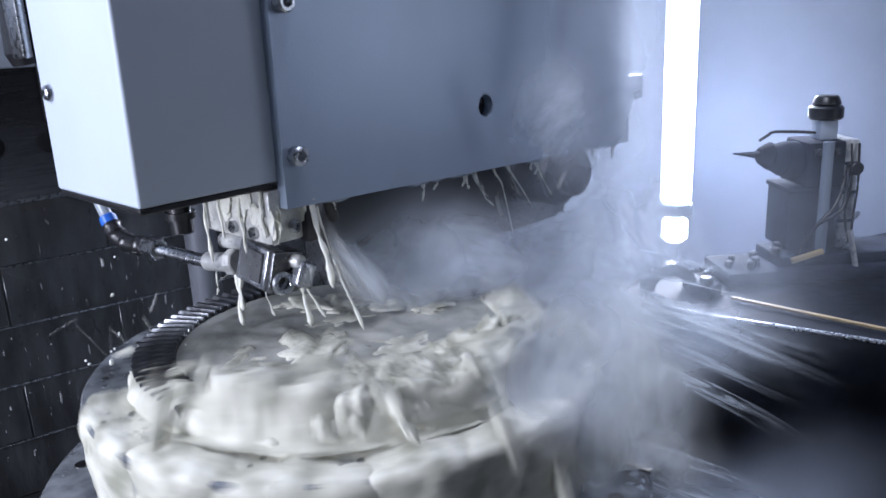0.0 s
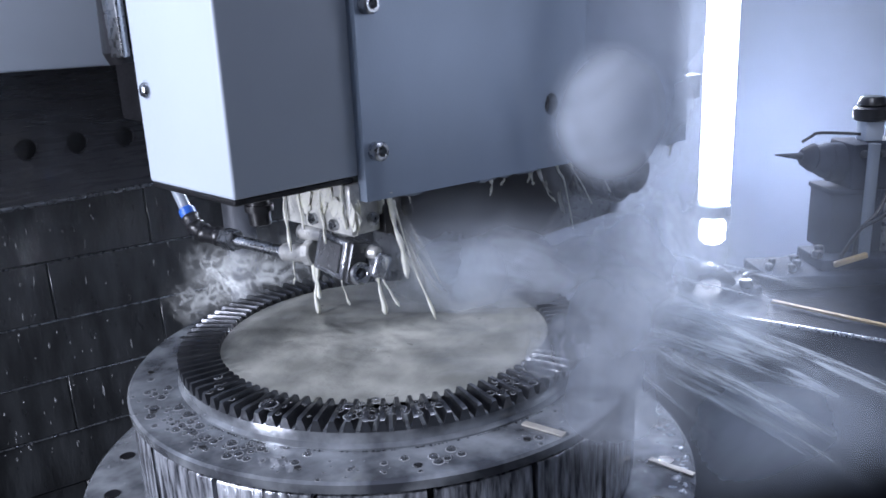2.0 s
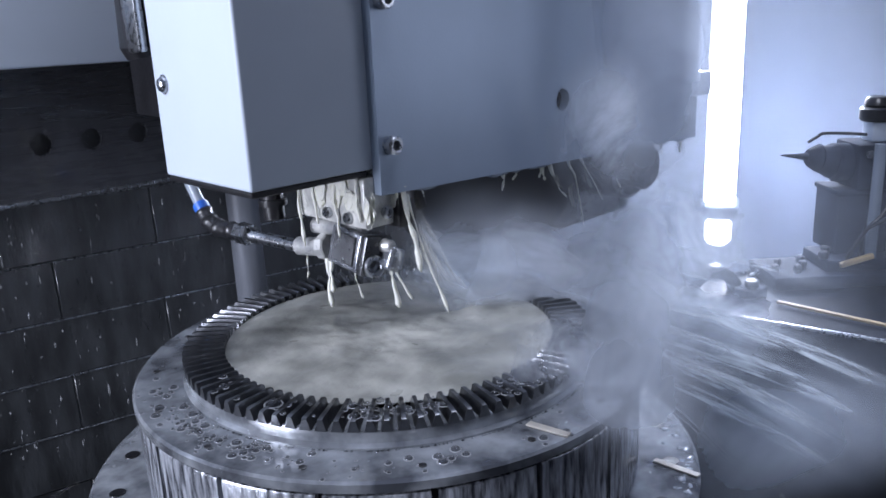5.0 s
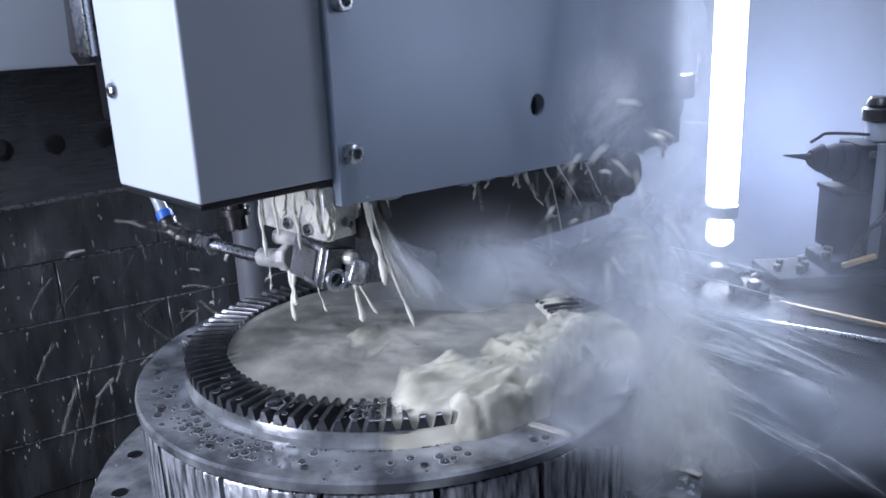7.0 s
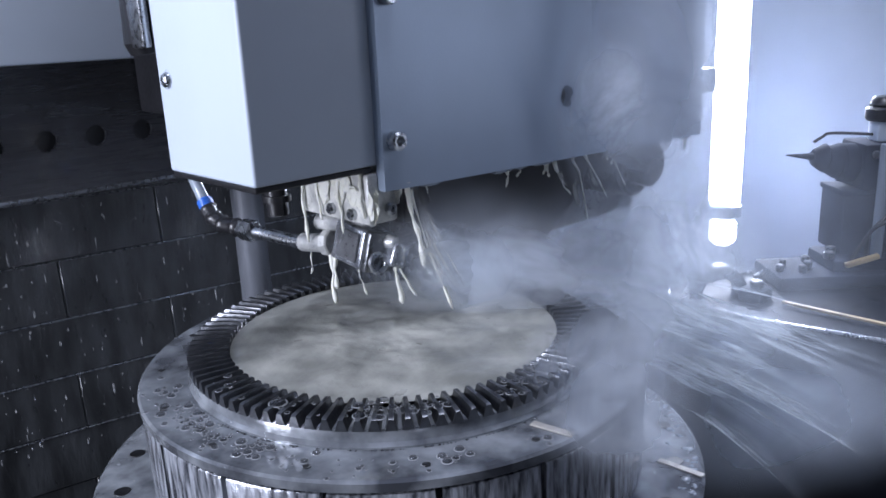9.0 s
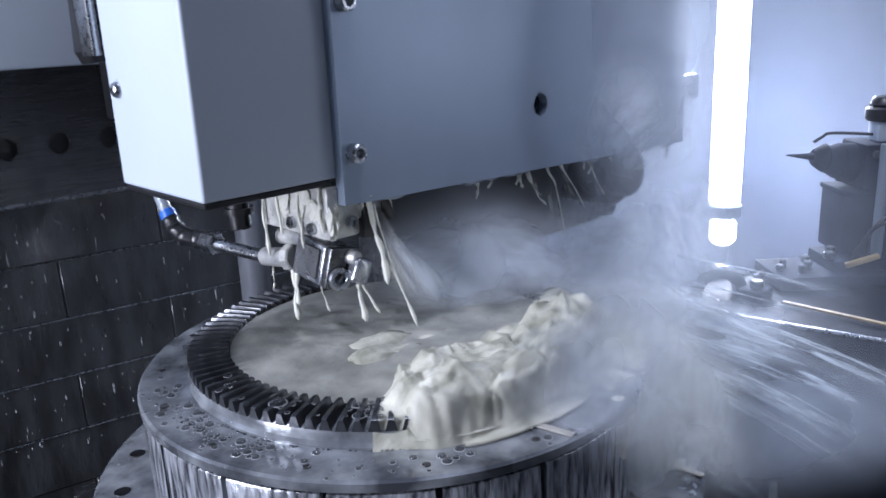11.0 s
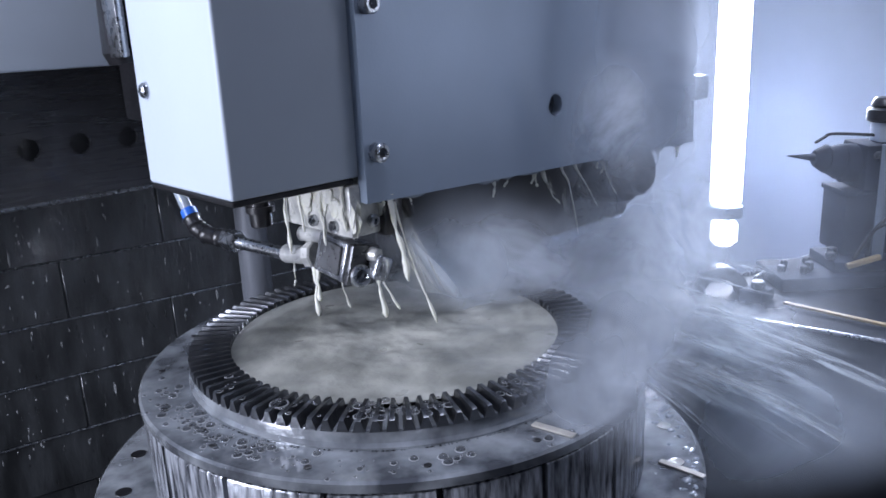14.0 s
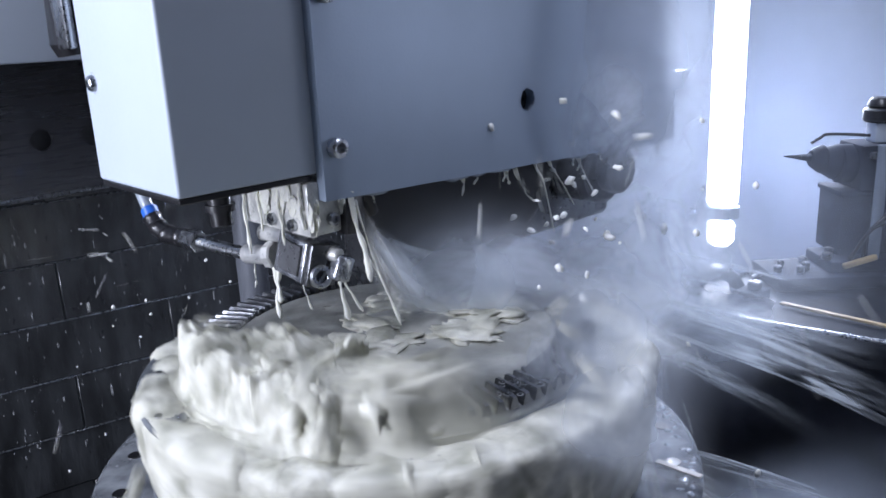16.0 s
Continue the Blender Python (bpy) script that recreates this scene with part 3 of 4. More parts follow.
def side_table():
    t = thing("side_table", "dark wet cast side table with a raised rim", "machine bed")
    pts = rounded_tray()
    bm = bmesh.new()
    lo = [bm.verts.new((x, y, -0.56)) for x, y in pts]
    hi = [bm.verts.new((x, y, -0.206)) for x, y in pts]
    n = len(pts)
    for k in range(n):
        bm.faces.new((lo[k], lo[(k + 1) % n], hi[(k + 1) % n], hi[k]))
    bm.faces.new(hi)
    part("body", bm, M_TABLE, t)
    part("rim", tube([(x, y, -0.203) for x, y in pts[1:-1]], 0.0030, 8), M_STEEL, t, "bright wet rim")
    # ochre strip laid where a window reflection crosses the table
    a, b = Vector((0.7445, 0.0437, -0.2020)), Vector((0.7420, -0.2400, -0.2020))
    part("table_reflection", box((-0.0035, 0.0, 0.0), (0.0035, (b - a).length, 0.004), 0.001, m=Matrix.Translation(a) @ Matrix.Rotation(math.pi + math.atan2(b.x - a.x, a.y - b.y), 4, "Z")), M_YELLOW, t, "ochre strip standing in for a reflection in the window")
    part("rear_rail", tube([(0.812, 0.118, -0.196), (0.873, 0.118, -0.192), (0.9625, 0.086, -0.186)], 0.004, 8), M_STEEL, t, "bright wet rail")
    return t


side_table()


def arch_clamp():
    a = thing("pipe_clamp", "dark arched clamp standing on the side table", "clamp", at=(0.745, 0.143, -0.206))
    q = Matrix.Rotation(radians(-48), 4, "Z") @ Matrix.Rotation(radians(90), 4, "X")
    part("arch", lathe([(0.024, -0.012), (0.040, -0.012), (0.042, -0.010), (0.042, 0.010), (0.040, 0.012), (0.024, 0.012)], 24, m=q, arc=(0, math.pi)), M_BLACK, a)
    part("foot", box((-0.018, -0.075, 0.0), (0.022, -0.04, 0.018), 0.003), M_UNIT, a)
    part("knob", rod((0.0, -0.06, 0.018), (0.0, -0.06, 0.030), 0.010, 12, bevel=0.002), M_DARKSTEEL, a)


arch_clamp()


def dressing_unit():
    d = thing("dressing_unit", "dark blue-grey dressing spindle on a post, wet with coolant", "machine unit", at=(0.0, 0.0, 0.0))
    q = Matrix.Translation((0.923, 0.0554, 0.0)) @ Matrix.Rotation(radians(-43.1), 4, "Z")

    def p(x, z, y=0.0):
        return q @ Vector((x, y, z))
    part("bed", box((-0.103, -0.075, -0.206), (0.20, 0.030, -0.184), 0.005, m=q), M_UNIT, d)
    part("bed_step", box((-0.020, -0.060, -0.184), (0.20, 0.025, -0.166), 0.004, m=q), M_UNIT, d)
    part("post", box((0.003, -0.030, -0.166), (0.085, 0.045, -0.070), 0.005, m=q), M_UNIT, d)
    part("post_cap", box((0.000, -0.033, -0.074), (0.085, 0.045, -0.066), 0.002, m=q), M_UNIT, d)
    # spindle with its stepped nose
    part("spindle", rod(p(0.002, -0.028), p(0.028, -0.029), 0.029, 28, bevel=0.004), M_UNIT, d)
    part("spindle_collar", rod(p(-0.016, -0.022), p(0.004, -0.026), 0.021, 24, r2=0.027, bevel=0.003), M_UNIT, d)
    part("chuck", rod(p(-0.036, -0.0185), p(-0.016, -0.021), 0.014, 20, r2=0.022, bevel=0.003), M_UNIT, d)
    part("diamond_tip", rod(p(-0.076, -0.0140), p(-0.036, -0.018), 0.0008, 14, r2=0.0060), M_UNIT, d)
    part("spindle_block", box((0.026, -0.035, -0.066), (0.085, 0.040, 0.002), 0.004, m=q), M_UNIT, d)
    for k in range(2):
        part("block_bolt", rod(p(0.040 + 0.028 * k, -0.012, -0.035), p(0.040 + 0.028 * k, -0.012, -0.042), 0.006, 6, bevel=0.001), M_DARKSTEEL, d)
    # tall post with wet bright edges and a knob
    part("post_back", box((0.085, -0.030, -0.166), (0.108, 0.040, 0.003), 0.003, m=q), M_MILKY, d, "wet bright post")
    for k in range(3):
        part("post_band", box((0.0845, -0.0325, -0.035 - 0.045 * k), (0.1085, 0.0, -0.030 - 0.045 * k), 0.001, m=q), M_UNIT, d)
    part("knob", rod(p(0.0985, -0.039, -0.030), p(0.0985, -0.039, -0.046), 0.0105, 14, bevel=0.002), M_BLACK, d)
    for k in range(2):
        part("spring_cable", tube(smooth_path([p(0.092 + 0.012 * k, -0.002, -0.034), p(0.094 + 0.010 * k, -0.06, -0.040), p(0.090 + 0.014 * k, -0.11, -0.036), p(0.094, -0.16, -0.05)]), 0.0018, 8), M_BLACK, d)
    # sensor on top
    s = part("sensor_stem", box((0.052, -0.015, 0.002), (0.080, 0.015, 0.032), 0.003, m=q), M_PAINT, d, "pale sensor stem")
    part("sensor_cap", rod(p(0.066, 0.032), p(0.066, 0.053), 0.0255, 20, bevel=0.003), M_BLACK, s)
    part("sensor_top", rod(p(0.066, 0.053), p(0.066, 0.068), 0.021, 20, r2=0.018, bevel=0.003), M_BLACK, s)
    part("wire", tube(smooth_path([p(-0.036, 0.0038), p(-0.022, 0.012), p(-0.012, 0.0163), p(0.03, 0.014), p(0.076, 0.009)]), 0.0024, 8), M_BLACK, d)
    part("feed_tube", rod(p(0.050, -0.166, -0.046), p(0.050, 0.004, -0.046), 0.0085, 16), M_HOSE, d)
    rnd = random.Random(3)
    for k in range(7):
        c = q @ Vector((-0.09 + 0.014 * k, rnd.uniform(-0.055, 0.01), -0.184 if k < 5 else -0.166))
        part("stud", rod(c, c + Vector((0, 0, rnd.uniform(0.006, 0.014))), rnd.uniform(0.005, 0.008), 10, bevel=0.0015), M_DARKSTEEL, d)
    for k in range(2):
        part("cable", tube(smooth_path([p(0.01 + 0.02 * k, -0.164, -0.055), p(0.03, -0.12, -0.065), p(0.06, -0.09, -0.06 - 0.02 * k), p(0.088, -0.04, -0.038)]), 0.0030, 10), M_BLACK, d)
    # ochre bar added in place of a window reflection
    part("unit_reflection", box((-0.024, -0.004, -0.004), (0.026, 0.004, 0.004), 0.0015, m=Matrix.Translation(p(0.020, -0.166, -0.064)) @ Matrix.Rotation(radians(-43), 4, "Z") @ Matrix.Rotation(radians(-15), 4, "Y")), M_YELLOW, d, "ochre bar standing in for a reflection in the window")
    part("wet_ledge", tube([p(0.085, -0.160, -0.058), p(0.118, -0.142, 0.01), p(0.150, -0.128, 0.03)], 0.005, 8), M_STEEL, d, "bright wet ledge")
    part("brace", tube([p(0.086, -0.130, -0.062), p(0.100, -0.204, -0.070)], 0.0045, 6), M_MILKY, d)
    return d


dressing_unit()


# ---- coolant: streams, foam, mist ----
def strand(pts, radii, seed, material=M_STREAM, parent=None, name="coolant_strand"):
    path = smooth_path(pts, 6)
    n = len(path)
    rr = [radii[0] + (radii[1] - radii[0]) * k / (n - 1) for k in range(n)]
    rr = [r * (1.15 + 0.8 * noise.noise(Vector((k * 0.45, seed * 1.37, 0))) + 0.6 * noise.noise(Vector((k * 1.1, seed * 2.1, 4)))) for k, r in enumerate(rr)]
    rr = [r * (0.95 - 0.45 * math.sin(math.pi * k / (n - 1)) + 0.16 * math.exp(-((k / (n - 1) - 0.86) / 0.09) ** 2)) for k, r in enumerate(rr)]
    rr[-1] *= 0.35
    path = [p + Vector((noise.noise(Vector((k * 0.3, seed * 2.3, 1))), noise.noise(Vector((k * 0.3, seed * 2.3, 5))), 0)) * 0.0012 for k, p in enumerate(path)]
    return part(name, tube(path, rr, 10), material, parent, smooth="soft")


def head_coolant(h):
    """Milk running over the bracket and the plate's edge; it rides with the head."""
    rnd = random.Random(4)
    for k in range(14):
        x, y = rnd.uniform(-0.006, 0.022), rnd.uniform(0.006, 0.092)
        z = rnd.uniform(0.072, 0.096)
        bm = lump(rnd.uniform(0.004, 0.0075), k + 5, (0.14, 1.2, 1.5), 0.5, 4, 1.3)
        o = part("foam_blotch", bm, M_STREAM, h, smooth="soft")
        o.location = (-0.007 if k % 3 else x, y, z) if k % 4 else (x, 0.013, z)
    for k, y in enumerate((0.016, 0.041, 0.066, 0.086)):
        z, ln = 0.101, (0.030, 0.044, 0.038, 0.058)[k]
        strand([(-0.0072, y, z), (-0.0085, y - 0.001, z - ln * 0.5), (-0.0080, y - 0.003, z - ln)], (0.0020, 0.0011), 130 + 3 * k, parent=h, name="milk_run")
    for k in range(26):
        x = rnd.uniform(0.02, 0.40)
        z = 0.0895 - 0.013 * (x + 0.0035) / 0.42
        if rnd.random() < 0.45 or x > 0.22:
            ln = rnd.uniform(0.003, 0.016)
            strand([(x, 0.0075, z + 0.002), (x + 0.001, 0.0075, z - ln * 0.5), (x + rnd.uniform(-0.003, 0.006), 0.009, z - ln)], (0.0022, 0.0008), k, parent=h, name="drip")
        bm = lump(rnd.uniform(0.003, 0.006), k + 70, (1.8, 0.8, 0.6), 0.4, 2)
        part("edge_bead", bm, M_HOSE, h).location = (x, 0.0072, z)
    # webs from the plate's edge down over the wheel
    for k, (x0, x1, z1, w) in enumerate(((0.215, 0.252, 0.014, 0.016), (0.232, 0.280, 0.034, 0.012), (0.19, 0.226, 0.046, 0.010), (0.27, 0.31, 0.040, 0.018))):
        bm = sheet(lambda u, v: Vector((x0 + (x1 - x0) * v ** 1.5 + (u - 0.5) * w * (1.3 - 0.5 * v), 0.006 + 0.012 * v + 0.004 * math.sin(4 * u + k), 0.084 + (z1 - 0.084) * v)), 8, 16)
        part("coolant_web", bm, M_JET, h, smooth="soft")
        strand([(x0, 0.008, 0.081), ((x0 + x1) / 2 - 0.002, 0.012, 0.06), (x1, 0.018, z1)], (0.0014, 0.0006), 40 + k, parent=h, name="web_strand")
    # strands that fall from valve and bracket into the pool
    for k, (x, y, z0, dx, dy, z1, r) in enumerate((
            (0.002, 0.070, 0.036, -0.004, -0.006, -0.003, 0.0026), (-0.001, 0.062, 0.034, -0.002, -0.003, 0.010, 0.0018), (0.006, 0.044, 0.031, 0.004, -0.004, 0.006, 0.0009),
            (0.015, 0.014, 0.044, 0.004, -0.004, 0.003, 0.0028), (0.017, 0.013, 0.040, 0.010, -0.008, 0.008, 0.0012), (-0.003, 0.088, 0.036, -0.002, 0.0, 0.016, 0.0010))):
        strand([(x, y, z0), (x + dx * 0.4, y + dy * 0.4, (z0 + z1) / 2), (x + dx, y + dy, z1)], (r, r * 0.9), 60 + 3 * k, parent=h)
    # the main jet: a milky ribbon round a denser core
    for k, (dx, x1, y1, z1, r0, r1) in enumerate(((0.0, 0.030, -0.003, 0.030, 0.0036, 0.0018), (0.004, 0.044, -0.015, -0.002, 0.0014, 0.0010))):
        strand([(0.024 + dx, 0.006, 0.092), (0.025 + dx, 0.003, 0.074), ((0.026 + x1) / 2, y1 * 0.4, (0.074 + z1) / 2), (x1, y1, z1)], (r0, r1), 90 + 2.7 * k, parent=h, name="jet_strand")
    for k, (w0, w1, dx) in enumerate(((0.008, 0.024, -0.002), (0.010, 0.034, 0.010))):
        bm = sheet(lambda u, v: Vector((0.021 + (u - 0.3) * (w0 + (w1 - w0) * v) + 0.022 * v * v + dx * v, 0.004 - 0.022 * v - 0.006 * math.sin(3 * u) - 0.004 * k, 0.092 - 0.096 * v)), 10, 20)
        part("jet_ribbon", bm, M_JET, h, smooth="soft")
    # fan of mist under the guard
    fan = sheet(lambda u, v: Vector((0.026 + 0.20 * u * (0.35 + 0.65 * v) + 0.01 * v, -0.002 + 0.03 * u + 0.012 * math.sin(3 * v), 0.078 - 0.088 * v * (0.55 + 0.45 * u) - 0.05 * u * (1 - v))), 20, 14)
    part("jet_mist", fan, M_JETMIST, h)
    fan2 = sheet(lambda u, v: Vector((0.024 + 0.11 * u * (0.2 + 0.8 * v), -0.012 + 0.03 * u + 0.014 * math.sin(2 + 3 * v), 0.082 - 0.092 * v)), 20, 14)
    part("jet_mist", fan2, M_JETMIST, h)


head_coolant(HEAD)


def bubbles():
    """Bubble rafts on the flange and over the teeth: glassy domes, each in a foam rim."""
    rnd = random.Random(11)
    dome, rim = bmesh.new(), bmesh.new()
    spots = [(a, r, n, -0.0171) for a, r, n in ((172, 0.153, 50), (181, 0.151, 54), (190, 0.156, 46), (199, 0.151, 34), (207, 0.158, 14), (219, 0.160, 9), (232, 0.158, 12), (243, 0.155, 10), (262, 0.158, 12), (285, 0.154, 9), (160, 0.157, 20))]
    spots += [(a, 0.127, n, -0.0006) for a, n in ((204, 16), (224, 40), (230, 36), (238, 16), (262, 22), (268, 20), (180, 12), (276, 12))]
    for a, r, n, z in spots:
        taken = []
        for k in range(n):
            size = 0.0007 + 0.0026 * rnd.random() ** 2.2 + (0.0020 if rnd.random() < 0.08 else 0)
            b, q = math.radians(a) + rnd.gauss(0, 0.055), r + rnd.gauss(0, 0.0055)
            q = min(max(q, 0.1435), 0.1705) if z < -0.01 else min(max(q, 0.1150), 0.1385)
            c = Vector((q * math.cos(b), q * math.sin(b), z))
            if any((c - d).length < (size + s) * 0.92 for d, s in taken):
                continue
            taken.append((c, size))
            m = Matrix.Translation(c)
            lathe([(size * 0.96, 0), (size * 0.8, size * 0.34), (size * 0.45, size * 0.55), (1e-5, size * 0.62)], 10, dome, m, closed=False)
            t = 0.00012 + size * 0.08
            lathe([(size - t, 0.0), (size, t * 1.1), (size + t, 0.0)], 12, rim, m, closed=False)
    for k in range(150):
        b, size = rnd.uniform(3.2, 5.7), rnd.uniform(0.0004, 0.0010)
        m = Matrix.Translation((0.1426 * math.cos(b), 0.1426 * math.sin(b), -0.0170))
        lathe([(size, 0), (size * 0.7, size * 0.5), (1e-5, size * 0.7)], 8, dome, m, closed=False)
    tagged(part("foam_bubbles", dome, M_DOME, smooth="soft"), "clear dark bubbles in rafts on the wet ring", "foam", kind="stuff")
    tagged(part("foam_rims", rim, M_RIM, smooth="soft"), "white foam rims between the bubbles", "foam", kind="stuff")


bubbles()


def spread_mist():
    """Standing spray clouds beside the gear, and a veil for the plate's sheen; each hangs as a bowed, ragged bank."""
    out = []
    spec = [  # centre, width, height, turn, material
        ((0.269, -0.014, -0.031), 0.3, 0.24, -30, M_MIST),
        ((0.416, 0.044, -0.041), 0.28, 0.30, -50, M_MIST),
        ((0.164, -0.058, -0.033), 0.22, 0.13, -44, M_MIST),
        ((0.069, -0.008, 0.014), 0.13, 0.1, -35, M_MIST),
        ((0.119, -0.037, -0.014), 0.18, 0.1, -50, M_MIST),
        ((0.571, 0.016, -0.107), 0.6, 0.55, -44, M_HAZE),
        ((0.443, 0.098, 0.088), 0.3, 0.4, -40, M_VEIL),
        ((-0.028, -0.199, 0.023), 0.11, 0.13, -47, M_VEIL),
        ((0.003, -0.181, 0.031), 0.12, 0.12, -40, M_VEIL),
        ((0.014, -0.144, 0.008), 0.10, 0.07, -44, M_MIST),
        ((0.276, -0.017, 0.123), 0.22, 0.26, -44, M_VEIL),
        ((0.187, -0.047, 0.125), 0.11, 0.16, -44, M_MIST),
        ((0.191, -0.014, -0.001), 0.20, 0.16, -35, M_MIST),
        ((0.084, -0.017, 0.026), 0.22, 0.13, -35, M_MIST),
        ((0.231, -0.045, 0.16), 0.18, 0.34, -44, M_VEIL),
        ((0.349, -0.052, -0.084), 0.34, 0.2, -30, M_MIST),
        ((-0.05, 0.20, 0.0), 0.75, 0.62, -40, M_AIR),
        ((0.30, -0.14, -0.15), 0.30, 0.22, -44, M_VEIL),
        ((0.42, -0.16, -0.17), 0.34, 0.24, -44, M_HAZE),
        ((0.060, 0.000, 0.030), 0.20, 0.15, -42, M_VEIL),
        # added pale sheet in place of the lamp's sheen on the guard plate
        ((0.290, -0.020, 0.20), 0.24, 0.34, -44, M_VEIL),
    ]
    for k, (c, sx, sz, turn, material) in enumerate(spec):
        bm = sheet(lambda u, v: Vector(((u - 0.5) * sx, sx * 0.25 * (math.cos(2.2 * (u - 0.5)) - 1) + 0.012 * math.sin(5 * v + 3 * u + k), (v - 0.5) * sz)), 16, 12)
        o = tagged(part("spray_cloud", bm, material, smooth="soft"), "thin grey-white cloud of coolant mist beside the gear", "mist", group="coolant mist")
        o.location, o.rotation_euler = c, (0, 0, radians(turn))
        out.append(o)
    return out


CLOUDS = spread_mist()


def thrown_spray():
    """Banks of milk flung off the wheel along its feed, falling as they go."""
    out = []
    ways = [((0.265, 0.055, -0.010), (0.66, -0.02, -0.150)), ((0.245, 0.030, -0.022), (0.62, -0.09, -0.165)), ((0.225, 0.005, -0.036), (0.50, -0.14, -0.160)),
            ((0.205, -0.020, -0.045), (0.40, -0.18, -0.160)), ((0.190, -0.045, -0.055), (0.30, -0.20, -0.150)), ((0.255, 0.040, -0.030), (0.56, -0.06, -0.190)),
            ((0.215, -0.010, -0.060), (0.44, -0.15, -0.185)), ((0.235, 0.015, -0.045), (0.52, -0.10, -0.185)),
            ((0.185, -0.070, -0.055), (0.27, -0.205, -0.130)), ((0.180, -0.060, -0.075), (0.235, -0.180, -0.165)), ((0.20, -0.05, -0.08), (0.32, -0.20, -0.185)), ((0.215, -0.035, -0.03), (0.36, -0.225, -0.125))]
    for k, (a, b) in enumerate(ways):
        a, b = Vector(a), Vector(b)
        side = (b - a).normalized().cross(Vector((0, 0, 1))).normalized()

        def fn(u, v, a=a, b=b, side=side, k=k):
            w = 0.10 + 0.08 * u
            return a + (b - a) * (1.3 * u - 0.15) + side * ((v - 0.5) * w) + Vector((0, 0, 0.06 * (u - u * u) + 0.35 * (v - 0.5) * w + 0.010 * math.sin(5 * v + k)))
        out.append((tagged(part("spray_sheet", sheet(fn, 24, 14), M_SPRAY, smooth="soft"), "milky coolant flung off the wheel in broken streaks", "spray", group="flung coolant"), (b - a).normalized()))
    return out


SHEETS = thrown_spray()


def round_puff():
    """A domed head of mist."""
    bm = sheet(lambda u, v: Vector(((u - 0.5) * 0.085, -0.02 * math.cos(3 * (u - 0.5)) * math.cos(3 * (v - 0.5)), (v - 0.5) * 0.100)), 18, 18)
    o = tagged(part("spray_puff", bm, M_PUFF, smooth="soft"), "round pale head of coolant mist by the guard plate", "mist", group="coolant mist")
    o.location, o.rotation_euler = (0.085, -0.119, 0.156), (0, 0, radians(-44))
    return o


PUFF = round_puff()


def splash_webs():
    """Torn films that leap up behind the gear."""
    out = []
    for k, (c, w, h, turn) in enumerate((((0.03, 0.27, -0.028), 0.13, 0.10, -50), ((0.039, 0.212, -0.007), 0.14, 0.09, -40), ((-0.019, 0.227, -0.033), 0.10, 0.07, -60))):
        bm = sheet(lambda u, v: Vector(((u - 0.5) * w, 0.012 * math.sin(5 * u + 4 * v + k), (v - 0.5) * h)), 16, 12)
        o = tagged(part("splash_web", bm, M_WEB, smooth="soft"), "torn film of coolant splashing up behind the gear", "splash", group="coolant splash")
        o.location, o.rotation_euler = c, (0, 0, radians(turn))
        out.append(o)
    return out


WEBS = splash_webs()


def flying_drops():
    rnd = random.Random(31)
    out = []
    for k in range(260):
        s = rnd.uniform(0.0004, 0.0015) if k % 2 else rnd.uniform(0.0009, 0.0029)
        bm = lump(s, k + 400, (1.0, 1.0, rnd.uniform(1.0, 2.2)), 0.35, 2)
        o = tagged(part("flying_drop", bm, M_DROP, smooth="soft"), "drop of milky coolant thrown into the air", "drop", group="flying drops")
        out.append(o)
    return out


DROPS = flying_drops()


def wet_rim():
    """Coolant beads that gather along the outer edge of the base flange."""
    rnd, bm = random.Random(17), bmesh.new()
    for k in range(60):
        a = radians(rnd.uniform(292, 352))
        r = 0.2060 - abs(rnd.gauss(0, 0.006))
        lump(rnd.uniform(0.0008, 0.0028), k + 600, (1.4, 1, 0.3), 0.6, 2, bm=bm, m=Matrix.Translation((r * math.cos(a), r * math.sin(a), -0.0902)))
    return tagged(part("rim_beads", bm, M_HOSE, smooth="soft"), "glistening coolant beads on the flange edge", "liquid", kind="stuff")


wet_rim()


# thin solid strip that imitates a window reflection across the flanges
def ochre_reflection(a, b):
    a, b = Vector(a), Vector(b)
    d = b - a
    bm = box((0, -0.0026, 0), (d.length, 0.0026, 0.0012), 0.0004, 1)
    o = tagged(part("ochre_reflection", bm, M_STRIP), "pale ochre strip on the wet ring, in place of a window reflection", "strip", group="ochre strips")
    o.location, o.rotation_euler = a, (0, 0, math.atan2(d.y, d.x))
    return o


ochre_reflection((-0.0225, -0.1440, -0.0171), (-0.0180, -0.1700, -0.0171))
ochre_reflection((0.0980, -0.1530, -0.0899), (0.1000, -0.1850, -0.0899))


# ---- moving foam ----
RETURN = (-3.2, 0.56, 4.36, 8.34, 12.26, 16.25)  # the moments at which the head runs back and the foam falls away
LEVEL = (0.0, 0.0, -0.005, -0.007, 0.0, 0.003)  # how high the foam stands in each pass


def blend(x, table):
    """Reads a value off (x, y) pairs, straight between them."""
    for (a, p), (b, q) in zip(table, table[1:]):
        if x <= b:
            return p + (q - p) * max(0.0, min(1.0, (x - a) / (b - a)))
    return table[-1][1]


def crest(s):
    """Where round the gear the foam stands highest, s seconds before (-) or after the head's return."""
    return radians(blend(s, ((-1.8, 314), (-1.4, 288), (-0.75, 254), (-0.5, 236), (-0.25, 207), (0.0, 184), (0.3, 172))))


